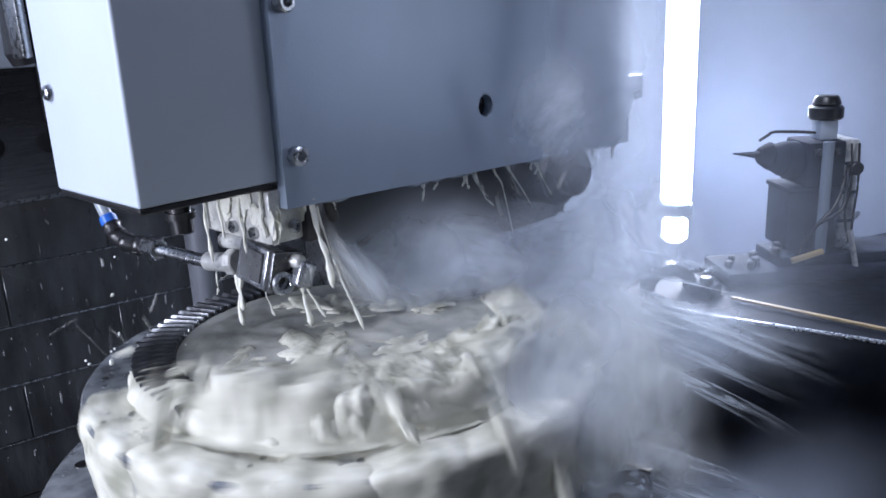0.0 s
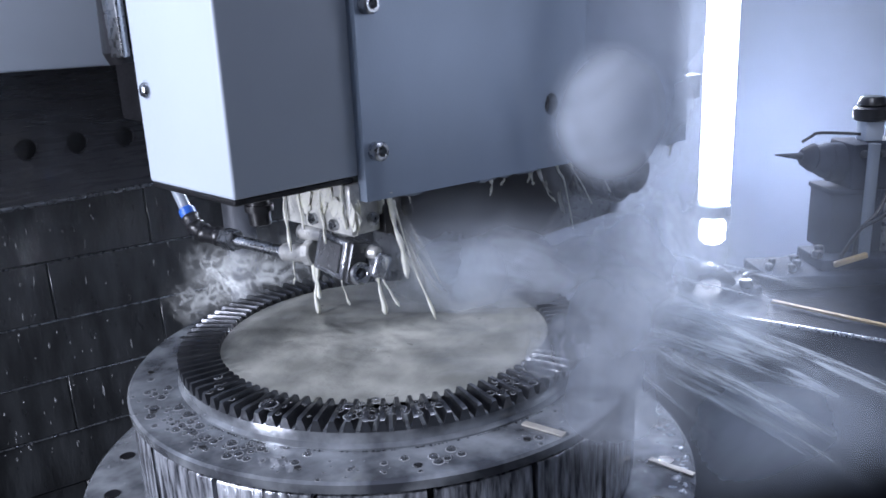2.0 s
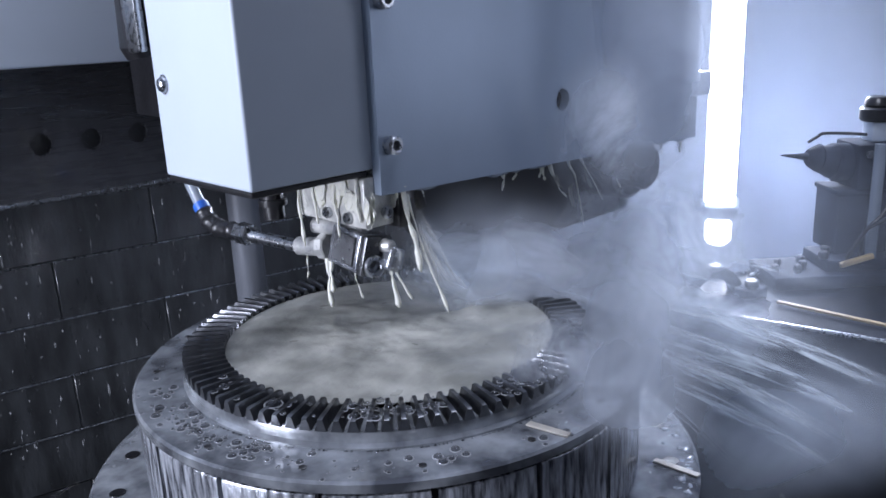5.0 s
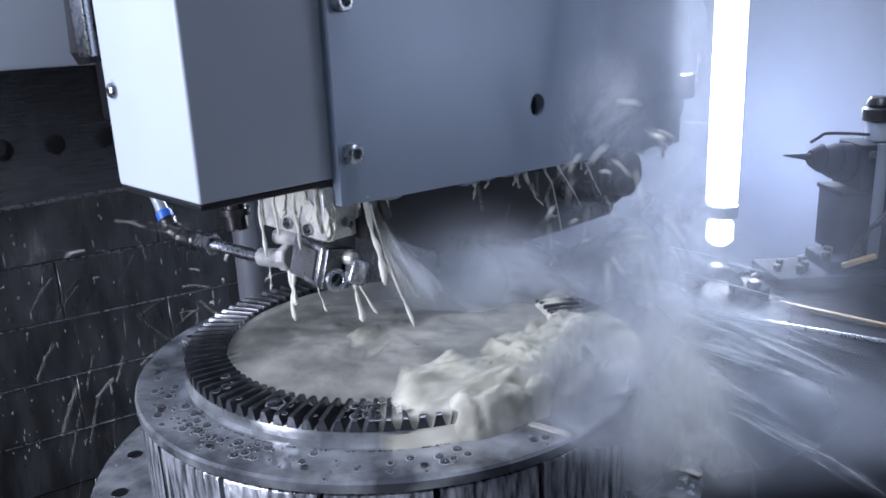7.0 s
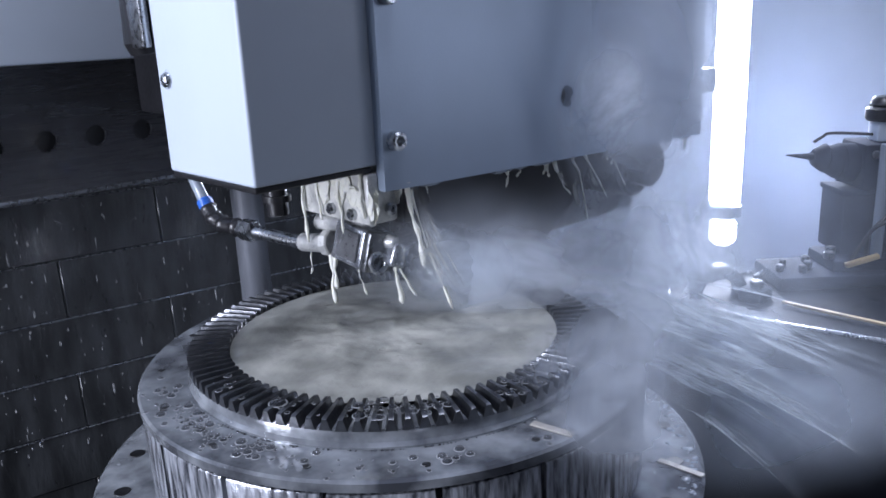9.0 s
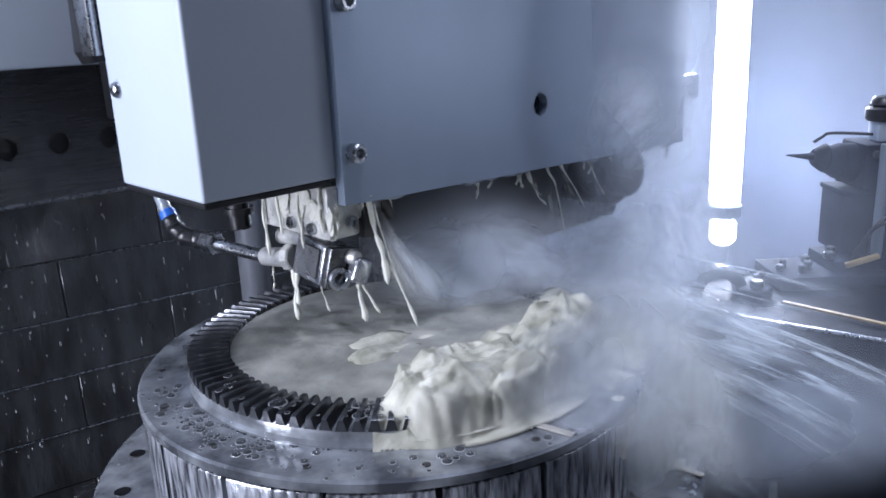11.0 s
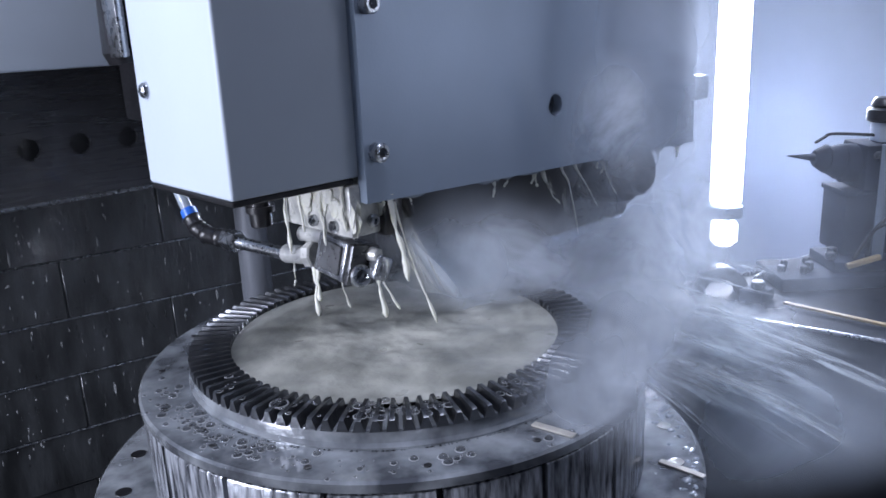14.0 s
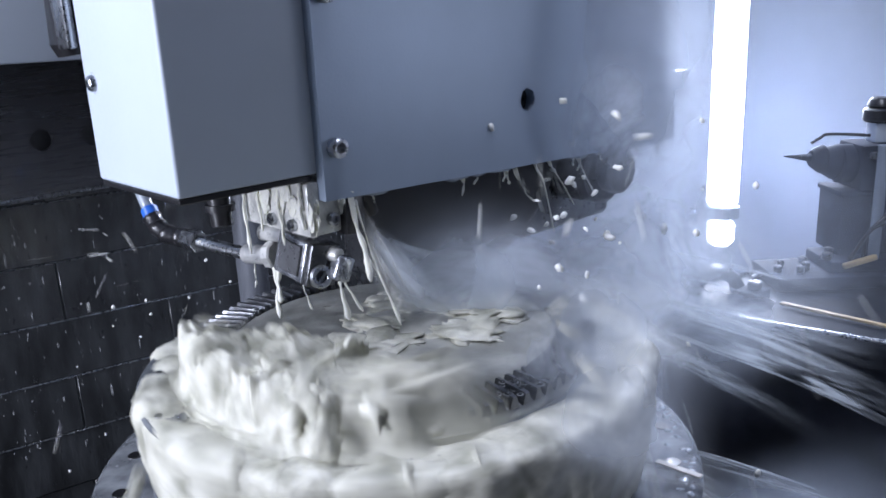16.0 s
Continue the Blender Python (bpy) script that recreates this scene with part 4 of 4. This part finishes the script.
def tidy(rows):
    """Rows in time order from 0 to 16 s, no two closer than a picture."""
    rows = sorted(rows, key=lambda r: r[0])
    out, last = [], -9
    before = [r for r in rows if r[0] <= 0.0]
    after = [r for r in rows if r[0] >= 16.0]
    inside = [r for r in rows if 0.034 < r[0] < 15.966]
    for t, m in [(0.0, (before or rows)[-1 if before else 0][1])] + inside + [(16.0, (after or rows)[0 if after else -1][1])]:
        if t - last > 0.034:
            out.append((t, m))
            last = t
    return out


def foam_shell(profile, half, seed, thick, drip=0.0):
    """A patch of foam that hugs a turned outline over a small arc, thick in the middle, ragged at its rim."""
    bm = bmesh.new()
    nu, nv = 26, len(profile) * 5
    pts = smooth_path([(r, 0, z) for r, z in profile], 5)
    nv = len(pts)
    grid = []
    for i in range(nu + 1):
        u = i / nu * 2 - 1
        row = []
        for j, p in enumerate(pts):
            v = j / (nv - 1)
            a = half * u
            d = (pts[min(j + 1, nv - 1)] - pts[max(j - 1, 0)]).normalized()
            nrm = Vector((-d.z, 0, d.x))
            w = Vector((p.x * math.cos(a), p.x * math.sin(a), p.z))
            n1 = noise.noise(w * 38 + Vector((seed, seed * 2, 0)))
            n2 = noise.noise(w * 95 + Vector((0, seed, seed)))
            n3 = noise.noise(w * 210 + Vector((seed, 0, seed)))
            edge = max(0.0, 1 - u * u) * min(1.0, 6 * v + 0.15) * min(1.0, 5 * (1 - v) + 0.05)
            h = (thick * max(0.22, 0.60 + 0.8 * n1 + 0.35 * n2 + 0.08 * n3)) * edge - 0.0025 * (1 - edge)
            q = p + nrm * h
            z = q.z - drip * max(0.0, v - 0.6) * (noise.noise(Vector((a * 42, seed, 0))) + 0.3)
            row.append(bm.verts.new((q.x * math.cos(a), q.x * math.sin(a), z)))
        grid.append(row)
    for i in range(nu):
        for j in range(nv - 1):
            bm.faces.new((grid[i][j], grid[i + 1][j], grid[i + 1][j + 1], grid[i][j + 1]))
    return bm


def foam_cover():
    """Drapes over flange and sleeve, and ridges on the ring, arc by arc."""
    out = []
    for k in range(13):
        az = radians(128 + 16.5 * k)
        bm = foam_shell([(0.1400, -0.0135), (0.152, -0.0160), (0.167, -0.0155), (0.1760, -0.0180), (0.1765, -0.035), (0.1745, -0.060), (0.1735, -0.090)], radians(16), 3.7 * k, 0.0055, 0.03)
        o = tagged(part("foam_drape", bm, M_FOAM, smooth="soft"), "creamy foam running down over the table edge", "foam", group="coolant foam")
        out.append((o, az, 0.052, 0.022))
        bm = foam_shell([(0.1090, -0.0055), (0.116, -0.001), (0.126, 0.0005), (0.137, -0.0005), (0.1412, -0.006), (0.1425, -0.013)], radians(16), 50 + 2.9 * k, 0.0090)
        o = tagged(part("foam_ridge", bm, M_FOAM, smooth="soft"), "creamy foam lying over the gear teeth", "foam", group="coolant foam")
        out.append((o, az + 0.1, 0.0, 0.046))
    return out


COVER = foam_cover()


def cover_rows(az, inward, down, k):
    """Comes up through the gaps of ring and table, lies, and drains back."""
    deg = math.degrees(az)

    def at(p, t):
        wob = 0.06 * math.sin(26 * t + k)
        return Matrix.Translation((-inward * (1 - p) * math.cos(az), -inward * (1 - p) * math.sin(az), -down * (1 - p) + 0.001 * math.sin(14 * t + k))) @ Matrix.Rotation(az + wob, 4, "Z")
    rows = []
    for c in RETURN:
        if inward:
            begin, stop = blend(deg, ((150, -0.48), (190, -0.66), (226, -0.88), (262, -1.15), (300, -1.75))), blend(deg, ((150, 0.34), (190, 0.30), (226, 0.16), (300, -0.15)))
        else:
            begin, stop = blend(deg, ((150, -0.4), (180, -0.5), (226, -0.85), (262, -1.30), (300, -1.85))), blend(deg, ((150, 0.25), (180, 0.15), (230, -0.10), (270, -0.35), (320, -0.55)))
        if c == RETURN[1]:
            begin, stop = begin - 0.35, stop - 0.08
        begin, stop = c + begin + 0.08 * math.sin(7.1 * k), c + stop + 0.05 * math.sin(3.3 * k)
        rows += [(begin - 0.3, at(0.0, begin - 0.3)), (begin, at(0.55, begin)), (begin + 0.2, at(0.8, begin + 0.2))]
        t = begin + 0.3
        while t < stop - 0.05:
            rows.append((t, at(0.85 + 0.15 * (t - begin) / (stop - begin), t)))
            t += 0.067
        rows += [(stop, at(1.0, stop)), (stop + 0.22, at(0.0, stop + 0.22))]
    return tidy(rows)


BED = ((0.0, -0.008), (0.085, -0.007), (0.110, -0.004), (0.116, 0.0), (0.139, 0.0), (0.1425, -0.010), (0.146, -0.0165), (0.1715, -0.0165), (0.1745, -0.022), (0.176, -0.040), (0.1765, -0.070))


def foam_heaps():
    """Billowing patches of froth over pool, teeth and ring; each keeps to the round of the gear."""
    rnd = random.Random(19)
    out = []
    for k in range(15):
        big = k >= 8
        half = radians(rnd.uniform(17, 24) if big else rnd.uniform(15, 24))
        r0 = rnd.uniform(0.062, 0.075) if big else rnd.uniform(0.050, 0.092)
        r1 = rnd.uniform(0.152, 0.162) if big else rnd.uniform(0.146, 0.155)
        thick = rnd.uniform(0.016, 0.028) if big else rnd.uniform(0.009, 0.015)
        nu, nv, seed = 60, 52, 11.3 * k
        bm = bmesh.new()
        grid = []
        for i in range(nu + 1):
            u = i / nu * 2 - 1
            row = []
            for j in range(nv + 1):
                v = j / nv
                r, a = r0 + (r1 - r0) * v, half * u
                w = Vector((r * math.cos(a), r * math.sin(a), 0)) + Vector((seed, seed * 0.7, 0))
                w = w + 0.006 * noise.noise_vector(w * 40)
                rim = 0.25 * noise.noise(w * 30)
                env = max(0.0, min(1.0, 1.5 * (1 - abs(u) ** 1.6 - 0.5 * max(0, rim)))) * max(0.0, min(1.0, 5 * v)) * max(0.0, min(1.0, 3.2 * (1 - v)))
                env = env * env * (3 - 2 * env)
                h = thick * env * (0.42 + 1.1 * abs(noise.noise(w * 22)) + 0.55 * abs(noise.noise(w * 52)) + 0.40 * abs(noise.noise(w * 110)) + 0.2 * noise.noise(w * 210)) - 0.004 * (1 - env)
                lean = 0.6 * h * noise.noise(w * 33) + 0.5 * h * v
                a += 0.9 * h * noise.noise(w * 37 + Vector((5, 0, 0))) / r
                row.append(bm.verts.new(((r + lean) * math.cos(a), (r + lean) * math.sin(a), blend(r, BED) + h)))
            grid.append(row)
        for i in range(nu):
            for j in range(nv):
                bm.faces.new((grid[i][j], grid[i + 1][j], grid[i + 1][j + 1], grid[i][j + 1]))
        o = tagged(part("foam_heap", bm, M_FOAM, smooth="soft"), "tall billow of creamy coolant foam" if big else "low froth of creamy coolant foam over the teeth", "foam", group="coolant foam")
        off = radians((-26, -12, 0, 12, 24, 36, -4)[k - 8] if big else (-6, -22, 8, -36, -14, 16, -28, 2)[k])
        out.append((o, off, (-0.45, -0.52, -0.68, -0.75, -0.80, -0.80, -0.58)[k - 8] if big else (-1.95 + 0.09 * k), 0.02 + 0.10 * rnd.random(), k))
    return out


HEAPS = foam_heaps()


def spray_curtains():
    """Milk sheeting off the ring on the wheel's far side while it grinds outwards."""
    out = []
    for k, (c, w, h, turn) in enumerate((((0.050, -0.165, -0.045), 0.13, 0.12, -44), ((0.085, -0.160, -0.040), 0.15, 0.19, -40), ((0.120, -0.145, -0.070), 0.15, 0.18, -50),
                                         ((0.075, -0.175, -0.085), 0.16, 0.13, -35), ((0.110, -0.110, -0.015), 0.16, 0.11, -44), ((0.015, -0.150, -0.055), 0.10, 0.09, -44))):
        bm = sheet(lambda u, v: Vector(((u - 0.5) * w, 0.014 * math.sin(6 * u + 4 * v + k), (v - 0.5) * h)), 16, 12)
        o = tagged(part("spray_curtain", bm, M_CURTAIN, smooth="soft"), "pale curtain of coolant sheeting off the table edge", "spray", group="flung coolant")
        o.location, o.rotation_euler = c, (0, 0, radians(turn))
        out.append(o)
    return out


CURTAINS = spray_curtains()


def heap_rows(off, begin, end, k):
    """Wells up out of the pool, is driven round with the wheel, and sinks as the head runs back."""
    rows, rise = [], 0.005 if k < 8 else 0.0
    for c, lift in zip(RETURN, LEVEL):
        a0, a1 = crest(begin) + off, crest(end) + off

        def at(a, z):
            return Matrix.Translation((0, 0, z)) @ Matrix.Rotation(a, 4, "Z")
        rows += [(c + begin - 0.25, at(a0, -0.085))]
        s, i = begin, 0
        while s < end:
            up = blend(s, ((begin, -0.012), (begin + 0.25, lift + rise), (end, lift + rise)))
            rows.append((c + s, at(crest(s) + off + 0.075 * math.sin(2.6 * i + k), up + 0.004 * math.sin(2.1 * i + 1.3 * k))))
            s += 0.067
            i += 1
        rows += [(c + end + 0.16, at(a1, -0.085)), (c + end + 0.6, at((2 * a1 + a0) / 3, -0.085)), (c + end + 1.0, at((a1 + 2 * a0) / 3, -0.085))]
    return tidy(rows)


def foam_clumps():
    rnd = random.Random(21)
    out = []
    for k in range(64):
        r = 0.003 + 0.006 * rnd.random() ** 2
        bm = lump(r, k + 200, (1.8, 1.0, 0.7), 0.55, 3, 1.2)
        o = tagged(part("foam_clump", bm, M_FOAM, smooth="soft"), "lobe of creamy white coolant foam thrown over the ring", "foam", group="coolant foam")
        out.append((o, radians(rnd.gauss(0, 26)), r, rnd.random(), rnd.random()))
    return out


CLUMPS = foam_clumps()


def foam_rafts():
    """Flat floes that float up in the pool while it froths."""
    rnd = random.Random(77)
    out = []
    for k in range(12):
        a, q = rnd.uniform(0, 2 * math.pi), 0.088 * math.sqrt(rnd.random())
        r = rnd.uniform(0.012, 0.024)
        bm = lump(r, k + 1300, (1.8, 1.1, 0.22), 0.6, 4, 2.0)
        o = tagged(part("foam_raft", bm, M_FOAM, smooth="soft"), "flat raft of creamy foam on the coolant pool", "foam", group="coolant foam")
        out.append((o, a, q, rnd.random()))
    return out


RAFTS = foam_rafts()


def clump_rows(off, size, q1, q2):
    """Thrown up out of the pool, over the ring, down past the table, and round again under it."""
    rows = []
    for c in RETURN:
        begin = -1.05 + 0.95 * q1
        a = crest(begin + 0.2) + off

        def at(r, z, spin, lean):
            return Matrix.Translation((r * math.cos(a), r * math.sin(a), z)) @ Matrix.Rotation(a + spin, 4, "Z") @ Matrix.Rotation(lean, 4, "Y")
        top = 0.006 + 0.034 * q2 * q2
        for s, r, z, spin, lean in ((-0.5, 0.07, -0.065, 0, 0), (-0.1, 0.085, -0.030, 0, 0), (0.0, 0.098, -0.004, 0.1, 0), (0.08, 0.112, 0.7 * top, 0.3, 0.2), (0.16, 0.126, top, 0.5, 0.4), (0.24, 0.141, 0.8 * top, 0.7, 0.6),
                                    (0.32, 0.156, 0.2 * top - 0.004, 0.8, 0.9), (0.40, 0.171, -0.016, 0.9, 1.1), (0.47, 0.185, -0.06, 1.0, 1.3), (0.55, 0.200, -0.14, 1.1, 1.4), (0.63, 0.205, -0.25, 1.1, 1.4), (0.8, 0.12, -0.25, 0.8, 1.0), (1.1, 0.07, -0.20, 0, 0)):
            rows.append((c + begin + s, at(r, z, spin, lean)))
    return tidy(rows)


def motions():
    head = ((0.0, -0.0422, 0.0021), (0.25, -0.0425, 0.0070), (0.5, -0.0421, 0.0099), (0.6, -0.0335, 0.0098), (0.7, -0.0165, 0.0094), (0.8, -0.0042, 0.0090), (0.9, 0.0003, 0.0085), (1.0, 0.0006, 0.0078),
            (1.25, 0.0004, 0.0030), (1.5, 0.0, 0.0), (2.0, -0.0103, -0.0004), (2.5, -0.0217, -0.0002), (3.0, -0.0358, 0.0006), (3.5, -0.0473, 0.0005), (3.75, -0.0525, 0.0012), (4.0, -0.0533, 0.0056), (4.2, -0.0530, 0.0090),
            (4.3, -0.0500, 0.0098), (4.4, -0.0330, 0.0098), (4.5, -0.0120, 0.0096), (4.6, -0.0030, 0.0093), (4.75, -0.0015, 0.0085), (5.1, -0.0012, 0.0015), (5.35, -0.0020, 0.0012), (6.3, -0.0233, 0.0015), (6.5, -0.0274, 0.0017),
            (7.0, -0.0393, 0.0018), (7.5, -0.0513, 0.0020), (7.75, -0.0548, 0.0040), (8.0, -0.0549, 0.0085), (8.1, -0.0549, 0.0096), (8.2, -0.0525, 0.0099), (8.3, -0.0370, 0.0099), (8.4, -0.0155, 0.0097), (8.5, -0.0037, 0.0095),
            (8.7, -0.0017, 0.0085), (9.0, -0.0017, 0.0054), (9.2, -0.0017, 0.0015), (9.4, -0.0028, 0.0008), (11.3, -0.0475, 0.0021), (11.5, -0.0525, 0.0023), (11.65, -0.0538, 0.0030), (12.0, -0.0538, 0.0092), (12.1, -0.0535, 0.0098),
            (12.2, -0.0405, 0.0098), (12.3, -0.0175, 0.0096), (12.4, -0.0025, 0.0094), (12.5, -0.0019, 0.0092), (12.75, -0.0019, 0.0060), (13.0, -0.0019, 0.0024), (13.2, -0.0025, 0.0012), (13.5, -0.0083, 0.0009), (14.0, -0.0199, 0.0001),
            (14.5, -0.0312, 0.0010), (15.0, -0.0433, 0.0016), (15.5, -0.0545, 0.0018), (15.7, -0.0545, 0.0035), (16.0, -0.0529, 0.0083))
    walk(HEAD, [(t, pose(0.92 * x, 0, 0.92 * z)) for t, x, z in head])
    # the wheel spins all the while
    c = Vector((0.165, 0.042, 0.131))
    walk(WHEEL, [(0.1 * k, Matrix.Translation(c) @ Matrix.Rotation(radians(80 * k), 4, "Y")) for k in range(161)])
    # the gear goes on by one tooth at each lift
    step, turn = 360 / TEETH, []
    for k, t in enumerate((0.35, 4.15, 8.05, 12.0)):
        turn += [(t, pose(0, 0, 0, 0, 0, step * k)), (t + 0.35, pose(0, 0, 0, 0, 0, step * (k + 1)))]
    walk(GEAR, [(0.0, pose(0, 0, 0))] + turn + [(16.0, pose(0, 0, 0, 0, 0, step * 4))])
    for o, az, size, q1, q2 in CLUMPS:
        walk(o, clump_rows(az, size, q1, q2))
    for o, off, begin, end, k in HEAPS:
        walk(o, heap_rows(off, begin, end, k))
    for k, (o, az, inward, down) in enumerate(COVER):
        walk(o, cover_rows(az, inward, down, k))
    for k, (o, a, q, s) in enumerate(RAFTS):
        rows = []

        def float_at(t, z, a=a, q=q, k=k):
            w = a + 0.35 * math.sin(0.9 * t + k)
            return (t, Matrix.Translation((q * math.cos(w), q * math.sin(w), z)) @ Matrix.Rotation(0.7 * t + k, 4, "Z"))
        for c in RETURN:
            up = c - 1.3 + 0.6 * s
            rows += [float_at(up - 0.4, -0.035), float_at(up, -0.0085 + 0.003 * s), float_at(c - 0.1, -0.0075 + 0.004 * s), float_at(c + 0.15, -0.035)]
        walk(o, tidy(rows))
    # drops leave the wheel in bursts, fall into the pan and are pumped round again under the table
    rnd = random.Random(5)
    for k, o in enumerate(DROPS):
        rest = Vector((0.02 * math.cos(k), 0.02 * math.sin(k), -0.06))
        rows = [(0.0, Matrix.Translation(rest))] if k % 3 else []
        for lo, hi in ((-0.1, 0.6), (2.5, 3.0), (4.0, 4.5), (6.5, 7.2), (7.8, 8.3), (10.2, 10.6), (11.4, 12.2), (14.5, 15.3), (15.45, 15.9)):
            t = rnd.uniform(lo, hi)
            p0 = Vector((rnd.uniform(0.09, 0.19), rnd.uniform(-0.04, 0.02), 0.0))
            v = Vector((rnd.uniform(-0.3, 0.6), rnd.uniform(-0.6, 0.1), rnd.uniform(0.5, 1.7)))
            if k % 2:  # off the far rim, towards the splash plates
                p0 = Vector((rnd.uniform(-0.14, -0.02), rnd.uniform(0.06, 0.14), -0.005))
                v = Vector((rnd.uniform(-0.6, 0.3), rnd.uniform(0.0, 0.8), rnd.uniform(0.2, 1.3)))
            if t > 0.12:
                rows.append((t - 0.1, Matrix.Translation(rest)))
            for i in range(7):
                s = 0.07 * i
                if 0 <= t + s <= 16:
                    q = p0 + v * s + Vector((0, 0, -4.9 * s * s))
                    rows.append((t + s, Matrix.Translation(q) @ Matrix.Rotation(0.8 * i, 4, "X")))
            if t + 0.75 < 16:
                rows += [(t + 0.56, Matrix.Translation((q.x, q.y, -0.33))), (t + 0.75, Matrix.Translation(rest))]
        rows.sort(key=lambda r: r[0])
        keep = [r for r, n in zip(rows, rows[1:] + [(99, None)]) if n[0] - r[0] > 0.034]
        keep = [(0.0, keep[0][1])] + [r for r in keep if 0.034 < r[0] < 15.96] + [(16.0, keep[-1][1])]
        walk(o, keep)
    for k, o in enumerate(WEBS):
        base, low = o.matrix_basis.copy(), Matrix.Translation((0, 0, -0.20))
        rows = [(0.0, low @ base)]
        for a, b in ((1.15, 2.3), (5.0, 6.1), (8.9, 9.8), (12.85, 14.0)):
            a += 0.08 * k
            rows += [(a, low @ base), (a + 0.2, base), ((a + b) / 2, Matrix.Translation((0, 0, 0.012)) @ base), (b - 0.2, Matrix.Translation((0.004, 0, -0.01)) @ base), (b + 0.3, low @ base)]
        walk(o, rows + [(16.0, low @ base)])
    def ebb(t):
        """The spray towards the front thins out while the foam stands high."""
        return -0.11 * max(blend(t - c, ((-1.1, 0.0), (-0.7, 1.0), (0.1, 1.0), (0.35, 0.0))) for c in RETURN)
    for k, o in enumerate(CLOUDS):
        base = o.matrix_basis.copy()
        walk(o, [(0.5 * i, Matrix.Translation((0.010 * math.sin(1.3 * i + k), 0.008 * math.sin(0.9 * i + 2 * k), 0.008 * math.cos(1.1 * i + k) + (ebb(0.5 * i) if k in (17, 18) else 0.0))) @ base) for i in range(33)])
    for k, (o, d) in enumerate(SHEETS):
        walk(o, [(0.1 * i, Matrix.Translation(d * (0.042 * math.sin(2.3 * i + 1.7 * k)) + Vector((0, 0, 0.006 * math.sin(0.9 * i + k) + (ebb(0.1 * i) if k in (6, 8, 9, 10) else 0.0)))) @ pose(0, 0, 0, 0, 0, 3 * math.sin(0.5 * i + 1.9 * k))) for i in range(161)])
    for k, o in enumerate(CURTAINS):
        base, rows = o.matrix_basis.copy(), []
        for i in range(161):
            t = 0.1 * i
            sink = min(blend(t - c, ((-2.3 + 0.12 * k, 1.0), (-1.75 + 0.12 * k, 0.0), (-0.45 + 0.05 * k, 0.0), (-0.1 + 0.05 * k, 1.0))) for c in RETURN)
            rows.append((t, Matrix.Translation((-0.05 * sink + 0.008 * math.sin(2.2 * i + k), 0.05 * sink + 0.006 * math.sin(1.9 * i + 2 * k), -0.30 * sink + 0.007 * math.sin(2.5 * i + k))) @ base))
        walk(o, rows)
    # a round puff stands beside the guard plate for a while
    base = PUFF.matrix_basis.copy()
    low = Matrix.Translation((-0.05, 0.06, -0.42)) @ base
    walk(PUFF, [(0.0, low), (0.82, low), (1.0, base), (1.5, Matrix.Translation((0.010, -0.008, -0.008)) @ base), (2.2, Matrix.Translation((0.003, -0.002, -0.014)) @ base),
                (3.0, Matrix.Translation((0.014, -0.012, -0.020)) @ base), (3.6, Matrix.Translation((0.024, -0.020, -0.026)) @ base), (3.8, Matrix.Translation((0.03, -0.02, -0.06)) @ base), (4.05, low), (16.0, low)])


motions()
